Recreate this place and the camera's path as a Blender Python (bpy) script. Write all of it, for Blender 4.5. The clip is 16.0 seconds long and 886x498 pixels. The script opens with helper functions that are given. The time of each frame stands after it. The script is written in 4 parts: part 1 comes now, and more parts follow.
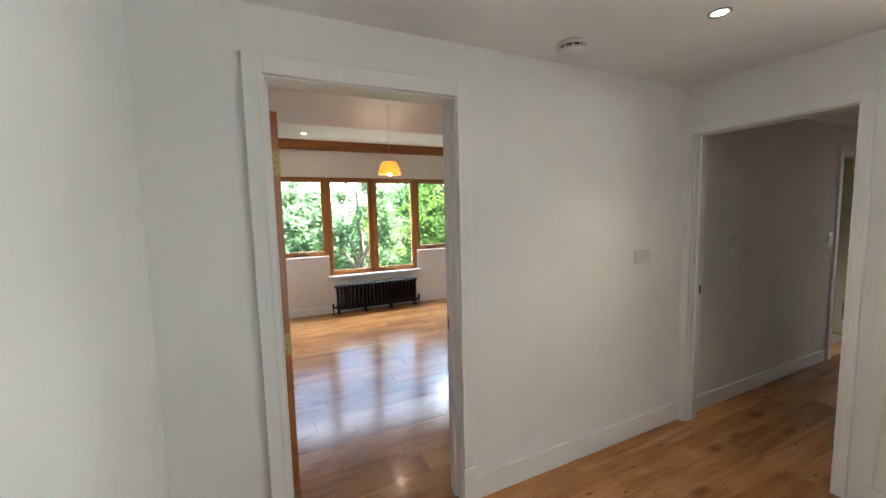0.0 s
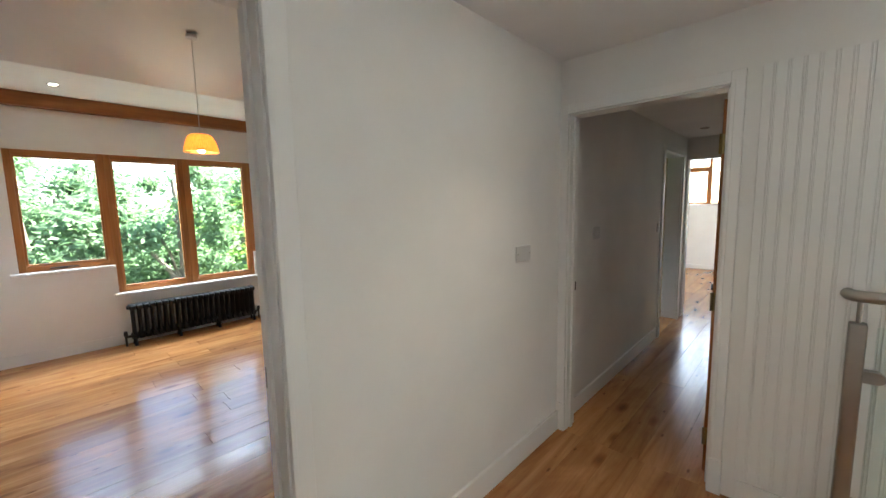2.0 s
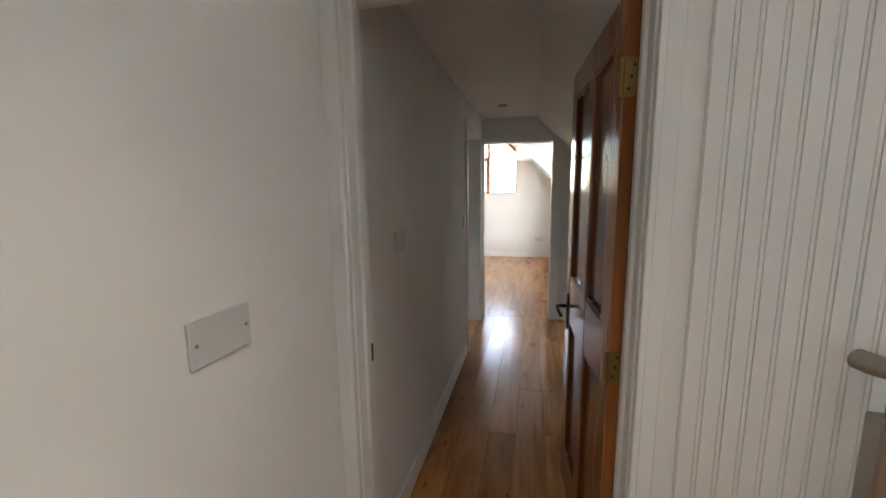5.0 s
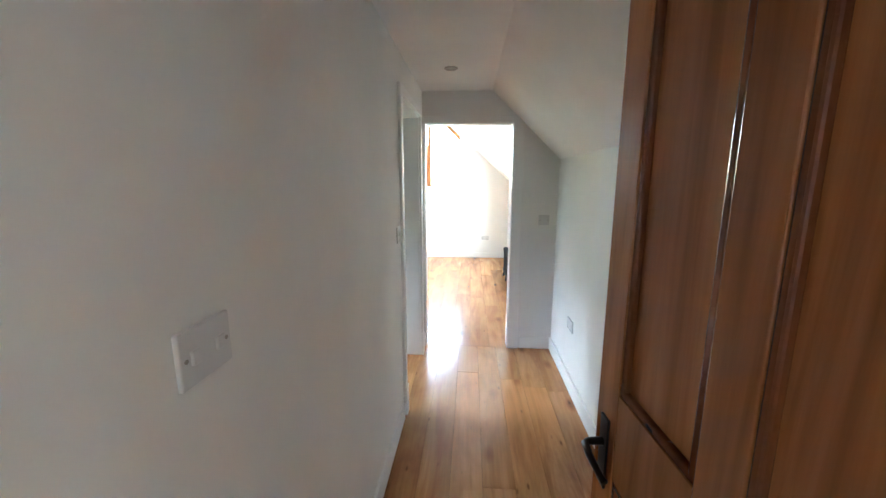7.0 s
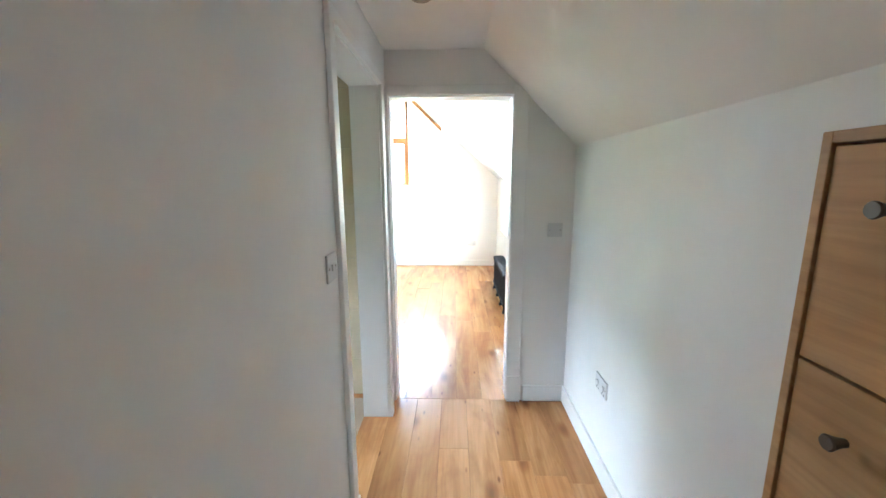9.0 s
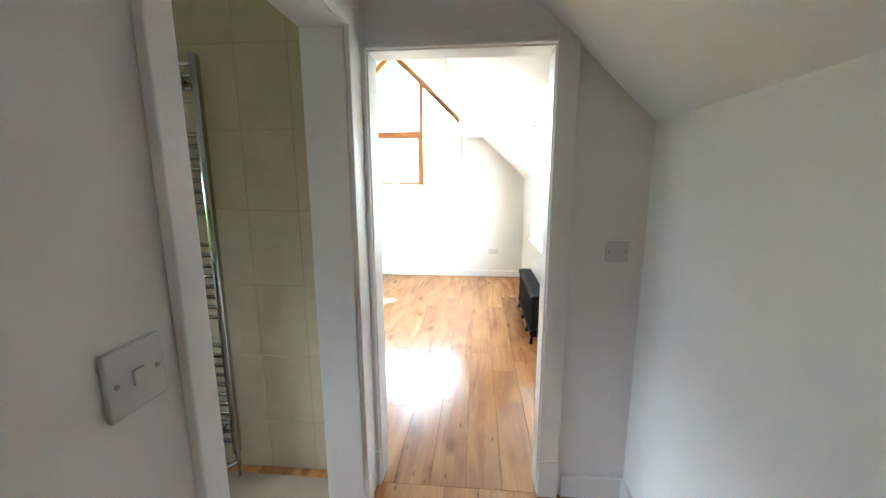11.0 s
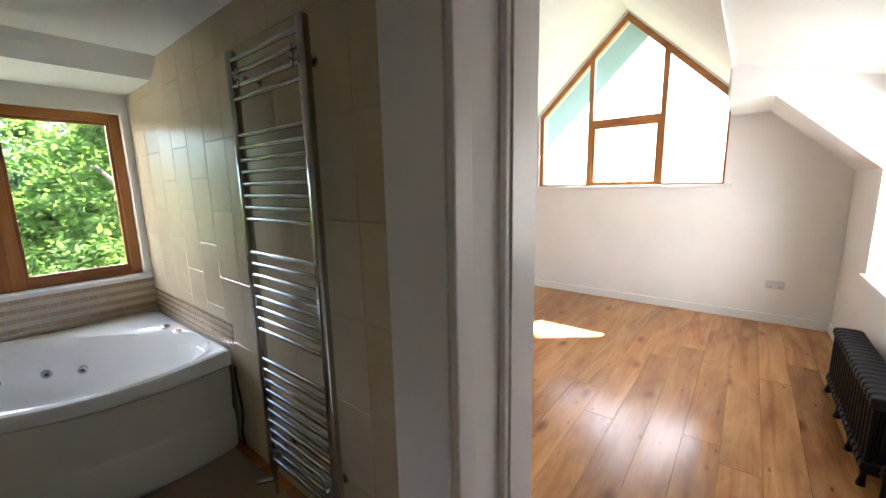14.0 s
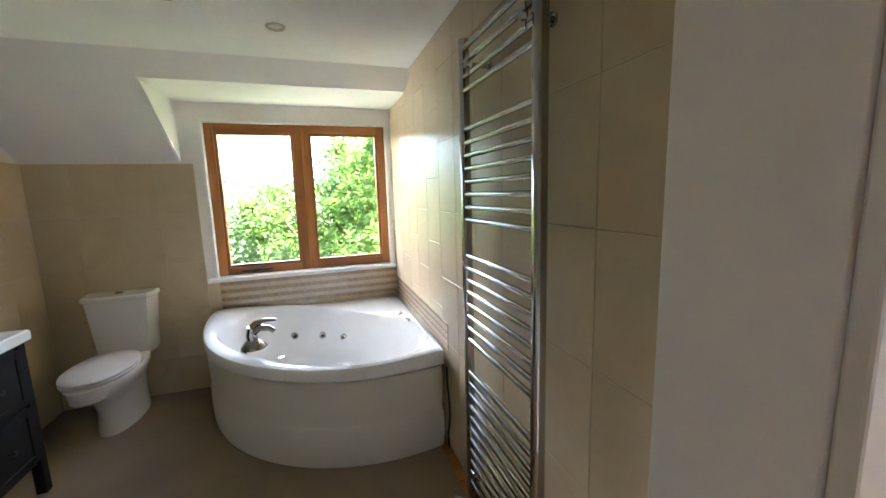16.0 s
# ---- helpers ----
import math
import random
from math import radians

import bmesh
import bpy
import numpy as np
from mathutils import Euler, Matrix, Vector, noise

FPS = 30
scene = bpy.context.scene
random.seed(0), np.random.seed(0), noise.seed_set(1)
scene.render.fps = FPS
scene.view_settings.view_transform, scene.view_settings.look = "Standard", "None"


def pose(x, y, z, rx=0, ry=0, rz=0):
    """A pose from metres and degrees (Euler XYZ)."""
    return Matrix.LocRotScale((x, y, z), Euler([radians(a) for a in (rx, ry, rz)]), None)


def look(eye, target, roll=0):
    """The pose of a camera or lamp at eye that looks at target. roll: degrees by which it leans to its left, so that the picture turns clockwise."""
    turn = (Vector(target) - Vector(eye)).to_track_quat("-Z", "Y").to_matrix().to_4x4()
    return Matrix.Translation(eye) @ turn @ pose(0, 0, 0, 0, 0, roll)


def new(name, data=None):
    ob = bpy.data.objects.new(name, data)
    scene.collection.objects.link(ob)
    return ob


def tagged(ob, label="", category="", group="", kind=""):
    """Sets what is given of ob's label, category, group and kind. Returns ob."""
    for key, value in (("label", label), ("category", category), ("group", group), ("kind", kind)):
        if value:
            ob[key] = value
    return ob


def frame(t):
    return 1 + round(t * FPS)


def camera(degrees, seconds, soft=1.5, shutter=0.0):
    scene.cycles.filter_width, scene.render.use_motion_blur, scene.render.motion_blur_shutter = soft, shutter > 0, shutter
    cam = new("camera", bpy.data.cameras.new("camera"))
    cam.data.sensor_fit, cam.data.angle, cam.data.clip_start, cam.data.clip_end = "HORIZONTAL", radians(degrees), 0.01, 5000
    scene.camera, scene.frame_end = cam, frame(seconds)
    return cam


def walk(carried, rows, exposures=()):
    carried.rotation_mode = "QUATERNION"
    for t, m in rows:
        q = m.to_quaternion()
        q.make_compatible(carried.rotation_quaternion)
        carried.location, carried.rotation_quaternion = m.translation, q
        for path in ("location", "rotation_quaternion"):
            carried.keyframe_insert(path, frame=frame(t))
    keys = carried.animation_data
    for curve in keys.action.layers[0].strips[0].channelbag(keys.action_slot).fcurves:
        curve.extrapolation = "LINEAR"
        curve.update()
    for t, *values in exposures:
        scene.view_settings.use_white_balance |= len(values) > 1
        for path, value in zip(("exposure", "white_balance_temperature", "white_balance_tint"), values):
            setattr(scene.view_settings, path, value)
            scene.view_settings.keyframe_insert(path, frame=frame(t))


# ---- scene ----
PATH = [
    (0, (1.699, -2.72, 1.563), (-0.098, -1.862, 1.374), -1.4),
    (0.5, (1.585, -2.635, 1.546), (-0.124, -1.614, 1.361), -1.2),
    (1, (1.461, -2.553, 1.536), (-0.142, -1.374, 1.34), -1.2),
    (1.5, (1.325, -2.437, 1.521), (-0.168, -1.123, 1.31), -1.3),
    (2, (1.141, -2.294, 1.519), (-0.23, -0.856, 1.292), -1.2),
    (2.5, (1.001, -2.164, 1.499), (-0.225, -0.6, 1.274), -1.1),
    (3, (0.916, -1.977, 1.498), (-0.145, -0.298, 1.263), -0.8),
    (3.5, (0.816, -1.719, 1.494), (-0.074, 0.056, 1.253), -0.8),
    (4, (0.726, -1.488, 1.477), (0.002, 0.359, 1.224), -0.9),
    (6.5, (0.445, -0.243, 1.563), (0.247, 1.716, 1.21), -0.1),
    (7, (0.43, 0.027, 1.556), (0.288, 1.99, 1.199), -0.0),
    (7.5, (0.429, 0.221, 1.553), (0.343, 2.186, 1.192), -0.2),
    (8, (0.43, 0.494, 1.544), (0.371, 2.46, 1.182), -0.1),
    (8.5, (0.439, 0.72, 1.54), (0.385, 2.686, 1.179), -0.1),
    (9, (0.431, 0.977, 1.534), (0.369, 2.943, 1.172), -0.3),
    (11.5, (0.497, 1.982, 1.508), (0.226, 3.932, 1.152), -0.3),
    (12, (0.491, 2.178, 1.514), (0.09, 4.104, 1.158), -0.6),
    (12.5, (0.49, 2.299, 1.508), (-0.097, 4.178, 1.155), -0.8),
    (13, (0.474, 2.425, 1.502), (-0.323, 4.226, 1.153), -0.9),
    (13.5, (0.461, 2.559, 1.498), (-0.564, 4.242, 1.155), -1.1),
    (14, (0.449, 2.653, 1.49), (-0.787, 4.19, 1.155), -1.3),
    (14.5, (0.423, 2.693, 1.484), (-1.003, 4.058, 1.162), -1.4),
    (15, (0.366, 2.725, 1.481), (-1.25, 3.861, 1.172), -1.4),
    (15.5, (0.27, 2.785, 1.47), (-1.503, 3.662, 1.173), -1.6),
    (16, (0.172, 2.84, 1.471), (-1.706, 3.462, 1.178), -1.7),
]
EXPOSURES = [(0, 4.25, 6000, 8), (2.0, 4.2, 5950, 7), (3.0, 4.1, 6250, 14), (4.2, 4.0, 6200, 14), (6.3, 5.35, 5350, 2), (7.5, 5.85, 5300, 3), (9.2, 5.95, 5250, 2),
             (11.3, 5.3, 5550, 3), (13.0, 4.6, 5750, 8), (14.5, 4.15, 6250, 17), (15.3, 4.25, 6150, 14), (16, 5.0, 6250, 16)]
cam = camera(98.7, 16.0)
walk(cam, [(t, look(eye, target, roll)) for t, eye, target, roll in PATH], EXPOSURES)

# ---- world and sun ----
SUN_EL, SUN_AZ = radians(48.8), radians(4)      # azimuth from +y towards +x
world = bpy.data.worlds.new("sky_world")
world.use_nodes = True
scene.world = world
nt = world.node_tree
sky = nt.nodes.new("ShaderNodeTexSky")
sky.sky_type, sky.sun_disc = "NISHITA", False
sky.sun_elevation, sky.sun_rotation = SUN_EL, SUN_AZ
sky.dust_density, sky.air_density = 2.0, 1.0
nt.links.new(sky.outputs[0], nt.nodes["Background"].inputs[0])
nt.nodes["Background"].inputs[1].default_value = 0.09
sun_data = bpy.data.lights.new("sun", "SUN")
sun_data.energy, sun_data.angle, sun_data.color = 5.0, radians(0.6), (1.0, 0.95, 0.87)
sun = new("sun", sun_data)
sd = Vector((math.sin(SUN_AZ) * math.cos(SUN_EL), math.cos(SUN_AZ) * math.cos(SUN_EL), math.sin(SUN_EL)))
sun.matrix_world = look(sd * 40, (0, 0, 0))


def lamp_spot(name, x, y, z, watts, cone=100, color=(1.0, 0.78, 0.55)):
    d = bpy.data.lights.new(name, "SPOT")
    d.energy, d.spot_size, d.spot_blend, d.shadow_soft_size, d.color = watts, radians(cone), 0.8, 0.03, color
    o = new(name, d)
    o.matrix_world = look((x, y, z), (x, y, z - 1))
    return o


lamp_spot("downlight_lamp", 0.684, -0.91, 2.355, 0.9)
lamp_spot("downlight_lamp", -3.95, -2.1, 2.675, 0.6)
bulb_data = bpy.data.lights.new("pendant_lamp", "POINT")
bulb_data.energy, bulb_data.color, bulb_data.shadow_soft_size = 0.5, (1.0, 0.66, 0.33), 0.04
new("pendant_lamp", bulb_data).location = (-3.0, -1.2, 2.11)


def window_light(name, eye, target, w, h, watts):
    d = bpy.data.lights.new(name, "AREA")
    d.shape, d.size, d.size_y, d.energy, d.color = "RECTANGLE", w, h, watts, (0.95, 0.98, 1.0)
    new(name, d).matrix_world = look(eye, target)


# area lamps standing in for daylight at the gable, side and hall window openings
window_light("sky_gable", (-0.82, 7.985, 2.40), (-0.82, 0, 2.0), 2.09, 1.9, 0.4)
window_light("sky_bedroom_side", (1.47, 5.965, 1.38), (-5, 5.965, 1.2), 1.48, 1.18, 2.9)
window_light("sky_hall", (3.0, 3.82, -0.3), (3.0, 0, 0.2), 2.5, 2.3, 15)
# two added fill lamps outdoors, unseen above the window heads, brighten the rooms
window_light("sky_fill_room", (-5.05, -1.0, 2.52), (-3.2, -1.0, 1.1), 3.0, 0.5, 17)
window_light("sky_fill_bath", (-6.5, 2.76, 3.12), (-1.5, 2.76, 1.2), 3.4, 0.7, 22)


# ---- materials ----
def shader(name):
    m = bpy.data.materials.new(name)
    m.use_nodes = True
    n, l = m.node_tree.nodes, m.node_tree.links
    return m, n, l, n["Principled BSDF"]


def coords(n, l, scale=(1, 1, 1), shift=False):
    tc = n.new("ShaderNodeTexCoord")
    mp = n.new("ShaderNodeMapping")
    mp.inputs["Scale"].default_value = scale
    l.new(tc.outputs["Object"], mp.inputs["Vector"])
    if shift:
        oi = n.new("ShaderNodeObjectInfo")
        cb = n.new("ShaderNodeCombineXYZ")
        mu = n.new("ShaderNodeMath")
        mu.operation, mu.inputs[1].default_value = "MULTIPLY", 37.0
        l.new(oi.outputs["Random"], mu.inputs[0])
        for i in range(3):
            l.new(mu.outputs[0], cb.inputs[i])
        l.new(cb.outputs[0], mp.inputs["Location"])
    return mp.outputs["Vector"]


def noise_tex(n, l, vec, scale, detail=4.0, rough=0.55, distort=0.0):
    t = n.new("ShaderNodeTexNoise")
    t.inputs["Scale"].default_value, t.inputs["Detail"].default_value = scale, detail
    t.inputs["Roughness"].default_value, t.inputs["Distortion"].default_value = rough, distort
    l.new(vec, t.inputs["Vector"])
    return t.outputs["Fac"]


def ramp(n, l, fac, stops):
    r = n.new("ShaderNodeValToRGB")
    while len(r.color_ramp.elements) < len(stops):
        r.color_ramp.elements.new(0.5)
    for e, (p, c) in zip(r.color_ramp.elements, stops):
        e.position, e.color = p, (*c, 1)
    l.new(fac, r.inputs[0])
    return r.outputs["Color"]


def mixc(n, l, mode, fac, a, b):
    x = n.new("ShaderNodeMixRGB")
    x.blend_type = mode
    for sock, v in ((x.inputs[0], fac), (x.inputs[1], a), (x.inputs[2], b)):
        if isinstance(v, float):
            sock.default_value = v
        elif isinstance(v, tuple):
            sock.default_value = (*v, 1)
        else:
            l.new(v, sock)
    return x.outputs[0]


def bump(n, l, bsdf, fac, strength, dist=0.002):
    b = n.new("ShaderNodeBump")
    b.inputs["Strength"].default_value, b.inputs["Distance"].default_value = strength, dist
    l.new(fac, b.inputs["Height"])
    l.new(b.outputs[0], bsdf.inputs["Normal"])


def painted(name, col, rough=0.6, vary=0.05, grain=0.12, scale=3.0):
    m, n, l, p = shader(name)
    v = coords(n, l)
    big = noise_tex(n, l, v, scale * 0.5, 5)
    lo, hi = tuple(c * (1 - vary) for c in col), tuple(min(1, c * (1 + vary * 0.5)) for c in col)
    l.new(ramp(n, l, big, [(0.35, lo), (0.65, hi)]), p.inputs["Base Color"])
    p.inputs["Roughness"].default_value = rough
    bump(n, l, p, noise_tex(n, l, v, 160, 3), grain, 0.0015)
    return m


def wooden(name, dark, mid, light, axis, rough=0.3, coat=0.0, knots=True, shift=True, fine=1.0):
    """Grain runs along axis (0, 1, 2)."""
    m, n, l, p = shader(name)
    s = [5.0 * fine] * 3
    s[axis] = 0.55
    v = coords(n, l, tuple(s), shift)
    g = noise_tex(n, l, v, 1.6, 6, 0.6, 1.2)
    col = ramp(n, l, g, [(0.3, dark), (0.5, mid), (0.72, light)])
    s2 = [70.0] * 3
    s2[axis] = 2.0
    f = noise_tex(n, l, coords(n, l, tuple(s2), shift), 1.0, 3)
    col = mixc(n, l, "MULTIPLY", 0.28, col, ramp(n, l, f, [(0.35, (0.62, 0.58, 0.55)), (0.6, (1, 1, 1))]))
    oi = n.new("ShaderNodeObjectInfo")
    tone = ramp(n, l, oi.outputs["Random"], [(0.0, (0.74, 0.70, 0.66)), (0.5, (0.95, 0.95, 0.95)), (1.0, (1.12, 1.08, 1.02))])
    col = mixc(n, l, "MULTIPLY", 0.9, col, tone)
    if knots:
        s3 = [5.5] * 3
        s3[axis] = 2.4
        vo = n.new("ShaderNodeTexVoronoi")
        vo.inputs["Scale"].default_value = 0.8
        l.new(coords(n, l, tuple(s3), shift), vo.inputs["Vector"])
        k = ramp(n, l, vo.outputs["Distance"], [(0.05, (0.14, 0.085, 0.05)), (0.11, (0.55, 0.42, 0.32)), (0.19, (1, 1, 1))])
        col = mixc(n, l, "MULTIPLY", 0.6, col, k)
        s4 = [14.0] * 3
        s4[axis] = 5.0
        pin = n.new("ShaderNodeTexVoronoi")
        pin.inputs["Scale"].default_value = 0.9
        l.new(coords(n, l, tuple(s4), shift), pin.inputs["Vector"])
        col = mixc(n, l, "MULTIPLY", 0.7, col, ramp(n, l, pin.outputs["Distance"], [(0.05, (0.2, 0.12, 0.08)), (0.13, (1, 1, 1))]))
        s5 = [2.2] * 3
        s5[axis] = 0.9
        smoke = noise_tex(n, l, coords(n, l, tuple(s5), shift), 1.5, 4, 0.6, 0.8)
        col = mixc(n, l, "MULTIPLY", 0.55, col, ramp(n, l, smoke, [(0.36, (0.62, 0.55, 0.52)), (0.52, (1, 1, 1))]))
    l.new(col, p.inputs["Base Color"])
    rr = n.new("ShaderNodeMapRange")
    rr.inputs["To Min"].default_value, rr.inputs["To Max"].default_value = rough * 0.75, rough * 1.35
    l.new(g, rr.inputs["Value"])
    l.new(rr.outputs[0], p.inputs["Roughness"])
    p.inputs["Specular IOR Level"].default_value = 0.26
    p.inputs["Coat Weight"].default_value, p.inputs["Coat Roughness"].default_value = coat, 0.09
    bump(n, l, p, f, 0.12, 0.001)
    return m


def plain(name, col, rough=0.4, metal=0.0, grain=0.0):
    m, n, l, p = shader(name)
    v = coords(n, l)
    t = noise_tex(n, l, v, 4, 4)
    l.new(ramp(n, l, t, [(0.3, tuple(c * 0.97 for c in col)), (0.7, tuple(min(1, c * 1.02) for c in col))]), p.inputs["Base Color"])
    p.inputs["Roughness"].default_value, p.inputs["Metallic"].default_value = rough, metal
    if grain:
        bump(n, l, p, noise_tex(n, l, v, 220, 3), grain, 0.001)
    return m


WALL = painted("matt_white_wall_paint", (0.80, 0.785, 0.76), 0.75)
CEIL = painted("white_ceiling_paint", (0.80, 0.79, 0.775), 0.85)
TRIM = painted("satin_white_woodwork_paint", (0.80, 0.79, 0.77), 0.35, 0.03, 0.08)
OAK = wooden("lacquered_oak_boards", (0.335, 0.145, 0.049), (0.48, 0.232, 0.085), (0.59, 0.315, 0.128), 1, 0.20, 0.08)
SUBFLOOR = plain("dark_subfloor", (0.06, 0.035, 0.02), 0.9)
FRAME_Z = wooden("oiled_timber_upright", (0.30, 0.115, 0.035), (0.43, 0.185, 0.06), (0.52, 0.25, 0.09), 2, 0.4, 0.1, False)
FRAME_Y = wooden("oiled_timber_rail", (0.30, 0.115, 0.035), (0.43, 0.185, 0.06), (0.52, 0.25, 0.09), 1, 0.4, 0.1, False)
FRAME_X = wooden("oiled_timber_rail_across", (0.30, 0.115, 0.035), (0.43, 0.185, 0.06), (0.52, 0.25, 0.09), 0, 0.4, 0.1, False)
BEAM = wooden("brown_stained_beam", (0.22, 0.085, 0.03), (0.31, 0.125, 0.043), (0.38, 0.165, 0.06), 1, 0.5, 0.0, False)
PINE = wooden("varnished_pine_door", (0.235, 0.08, 0.024), (0.32, 0.118, 0.036), (0.40, 0.165, 0.053), 2, 0.22, 0.5, False)
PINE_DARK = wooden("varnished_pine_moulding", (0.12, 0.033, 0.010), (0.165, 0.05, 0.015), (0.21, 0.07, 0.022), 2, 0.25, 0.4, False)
DRAWER = wooden("oak_veneer_drawer", (0.36, 0.19, 0.08), (0.46, 0.265, 0.115), (0.54, 0.33, 0.155), 1, 0.32, 0.15, False)
STEEL = plain("brushed_stainless_steel", (0.36, 0.33, 0.30), 0.32, 1.0, 0.05)
KNOB = plain("dark_pewter", (0.14, 0.125, 0.11), 0.35, 1.0)
CHROME = plain("polished_chrome", (0.42, 0.41, 0.39), 0.07, 1.0)
BRASS = plain("aged_brass", (0.32, 0.23, 0.09), 0.4, 1.0)
IRON = plain("black_cast_iron", (0.010, 0.009, 0.010), 0.55, 0.0, 0.2)
BLACK = plain("black_metal", (0.015, 0.014, 0.013), 0.35, 0.3)
EBONY = wooden("black_brown_cabinet", (0.008, 0.006, 0.005), (0.013, 0.010, 0.009), (0.02, 0.016, 0.013), 2, 0.5, 0.0, False)
for dull in (IRON, EBONY):
    dull.node_tree.nodes["Principled BSDF"].inputs["Specular IOR Level"].default_value = 0.2
# white plastic greyed: shadow on the wall plates is put into the colour
PLASTIC = plain("white_plastic_shade_greyed", (0.62, 0.61, 0.60), 0.35)
ACRYLIC = plain("white_acrylic", (0.82, 0.82, 0.81), 0.10)
# white panel darkened and warmed: the floor's reflection is put into its colour
PANEL = plain("bath_panel_floor_tinted", (0.68, 0.65, 0.585), 0.28)
CERAMIC = plain("white_glazed_ceramic", (0.80, 0.79, 0.76), 0.10)
RUBBER = plain("dark_rubber", (0.02, 0.02, 0.02), 0.7)
STONE_FLOOR = painted("beige_stone_floor_tile", (0.30, 0.22, 0.145), 0.35, 0.12, 0.1, 6)
GROUT = plain("beige_grout", (0.40, 0.35, 0.26), 0.85)
RENDERED = painted("pale_masonry", (0.6, 0.58, 0.54), 0.9, 0.1, 0.3)
ROOFING = painted("blue_grey_painted_soffit", (0.12, 0.18, 0.205), 0.7, 0.1, 0.2)


def tile_material(name, a, b, rough):
    m, n, l, p = shader(name)
    t = noise_tex(n, l, coords(n, l, (1, 1, 1), True), 4.5, 6, 0.6, 0.6)
    col = ramp(n, l, t, [(0.3, a), (0.7, b)])
    oi = n.new("ShaderNodeObjectInfo")
    col = mixc(n, l, "MULTIPLY", 0.8, col, ramp(n, l, oi.outputs["Random"], [(0, (0.965, 0.96, 0.95)), (1, (1.02, 1.02, 1.02))]))
    l.new(col, p.inputs["Base Color"])
    p.inputs["Roughness"].default_value = rough
    bump(n, l, p, noise_tex(n, l, coords(n, l), 14, 2), 0.06, 0.003)
    return m


TILE = tile_material("beige_glazed_wall_tile", (0.52, 0.415, 0.265), (0.59, 0.485, 0.325), 0.30)


def mosaic_material(name, a, b):
    m, n, l, p = shader(name)
    g = n.new("ShaderNodeNewGeometry")
    l.new(ramp(n, l, g.outputs["Random Per Island"], [(0, a), (1, b)]), p.inputs["Base Color"])
    p.inputs["Roughness"].default_value = 0.2
    return m


MOSAIC = mosaic_material("brown_mosaic_strip", (0.30, 0.20, 0.12), (0.36, 0.25, 0.15))
MOSAIC_PALE = mosaic_material("cream_mosaic_strip", (0.47, 0.38, 0.27), (0.53, 0.44, 0.32))


def glass_material(name, tint=(0.97, 0.99, 0.98)):
    m, n, l, p = shader(name)
    tr = n.new("ShaderNodeBsdfTransparent")
    tr.inputs[0].default_value = (*tint, 1)
    gl = n.new("ShaderNodeBsdfGlossy")
    gl.inputs["Roughness"].default_value = 0.02
    lw = n.new("ShaderNodeLayerWeight")
    lw.inputs[0].default_value = 0.5
    pw, sc = n.new("ShaderNodeMath"), n.new("ShaderNodeMath")
    pw.operation, pw.inputs[1].default_value = "POWER", 4.0
    sc.operation, sc.inputs[1].default_value, sc.inputs[2].default_value = "MULTIPLY_ADD", 0.7, 0.035
    mx = n.new("ShaderNodeMixShader")
    l.new(lw.outputs["Facing"], pw.inputs[0])
    l.new(pw.outputs[0], sc.inputs[0])
    l.new(sc.outputs[0], mx.inputs[0])
    l.new(tr.outputs[0], mx.inputs[1])
    l.new(gl.outputs[0], mx.inputs[2])
    l.new(mx.outputs[0], n["Material Output"].inputs[0])
    return m


GLASS = glass_material("clear_glass")
GREEN_GLASS = glass_material("green_edged_glass", (0.95, 0.985, 0.97))


def glow(name, col, strength):
    m, n, l, p = shader(name)
    p.inputs["Base Color"].default_value = (*col, 1)
    p.inputs["Emission Color"].default_value = (*col, 1)
    p.inputs["Emission Strength"].default_value = strength
    return m


BULB = glow("lit_lamp_glass", (1.0, 0.86, 0.66), 6.0)
LAMP_OFF = plain("unlit_lamp_glass", (0.6, 0.58, 0.52), 0.15)


def shade_material():
    m, n, l, p = shader("orange_fabric_shade")
    col = ramp(n, l, noise_tex(n, l, coords(n, l, (1, 1, 0.15)), 120, 2), [(0.3, (0.70, 0.36, 0.10)), (0.7, (0.85, 0.50, 0.18))])
    d, t = n.new("ShaderNodeBsdfDiffuse"), n.new("ShaderNodeBsdfTranslucent")
    l.new(col, d.inputs[0])
    l.new(col, t.inputs[0])
    mx = n.new("ShaderNodeMixShader")
    mx.inputs[0].default_value = 0.6
    l.new(d.outputs[0], mx.inputs[1])
    l.new(t.outputs[0], mx.inputs[2])
    l.new(mx.outputs[0], n["Material Output"].inputs[0])
    return m


SHADE = shade_material()


def leaf_material(name, a, b, c, warm):
    m, n, l, p = shader(name)
    g = n.new("ShaderNodeNewGeometry")
    col = ramp(n, l, g.outputs["Random Per Island"], [(0, a), (0.5, b), (1, c)])
    d, t = n.new("ShaderNodeBsdfDiffuse"), n.new("ShaderNodeBsdfTranslucent")
    l.new(col, d.inputs[0])
    l.new(mixc(n, l, "MULTIPLY", 1.0, col, warm), t.inputs[0])
    mx = n.new("ShaderNodeMixShader")
    mx.inputs[0].default_value = 0.58
    l.new(d.outputs[0], mx.inputs[1])
    l.new(t.outputs[0], mx.inputs[2])
    l.new(mx.outputs[0], n["Material Output"].inputs[0])
    return m


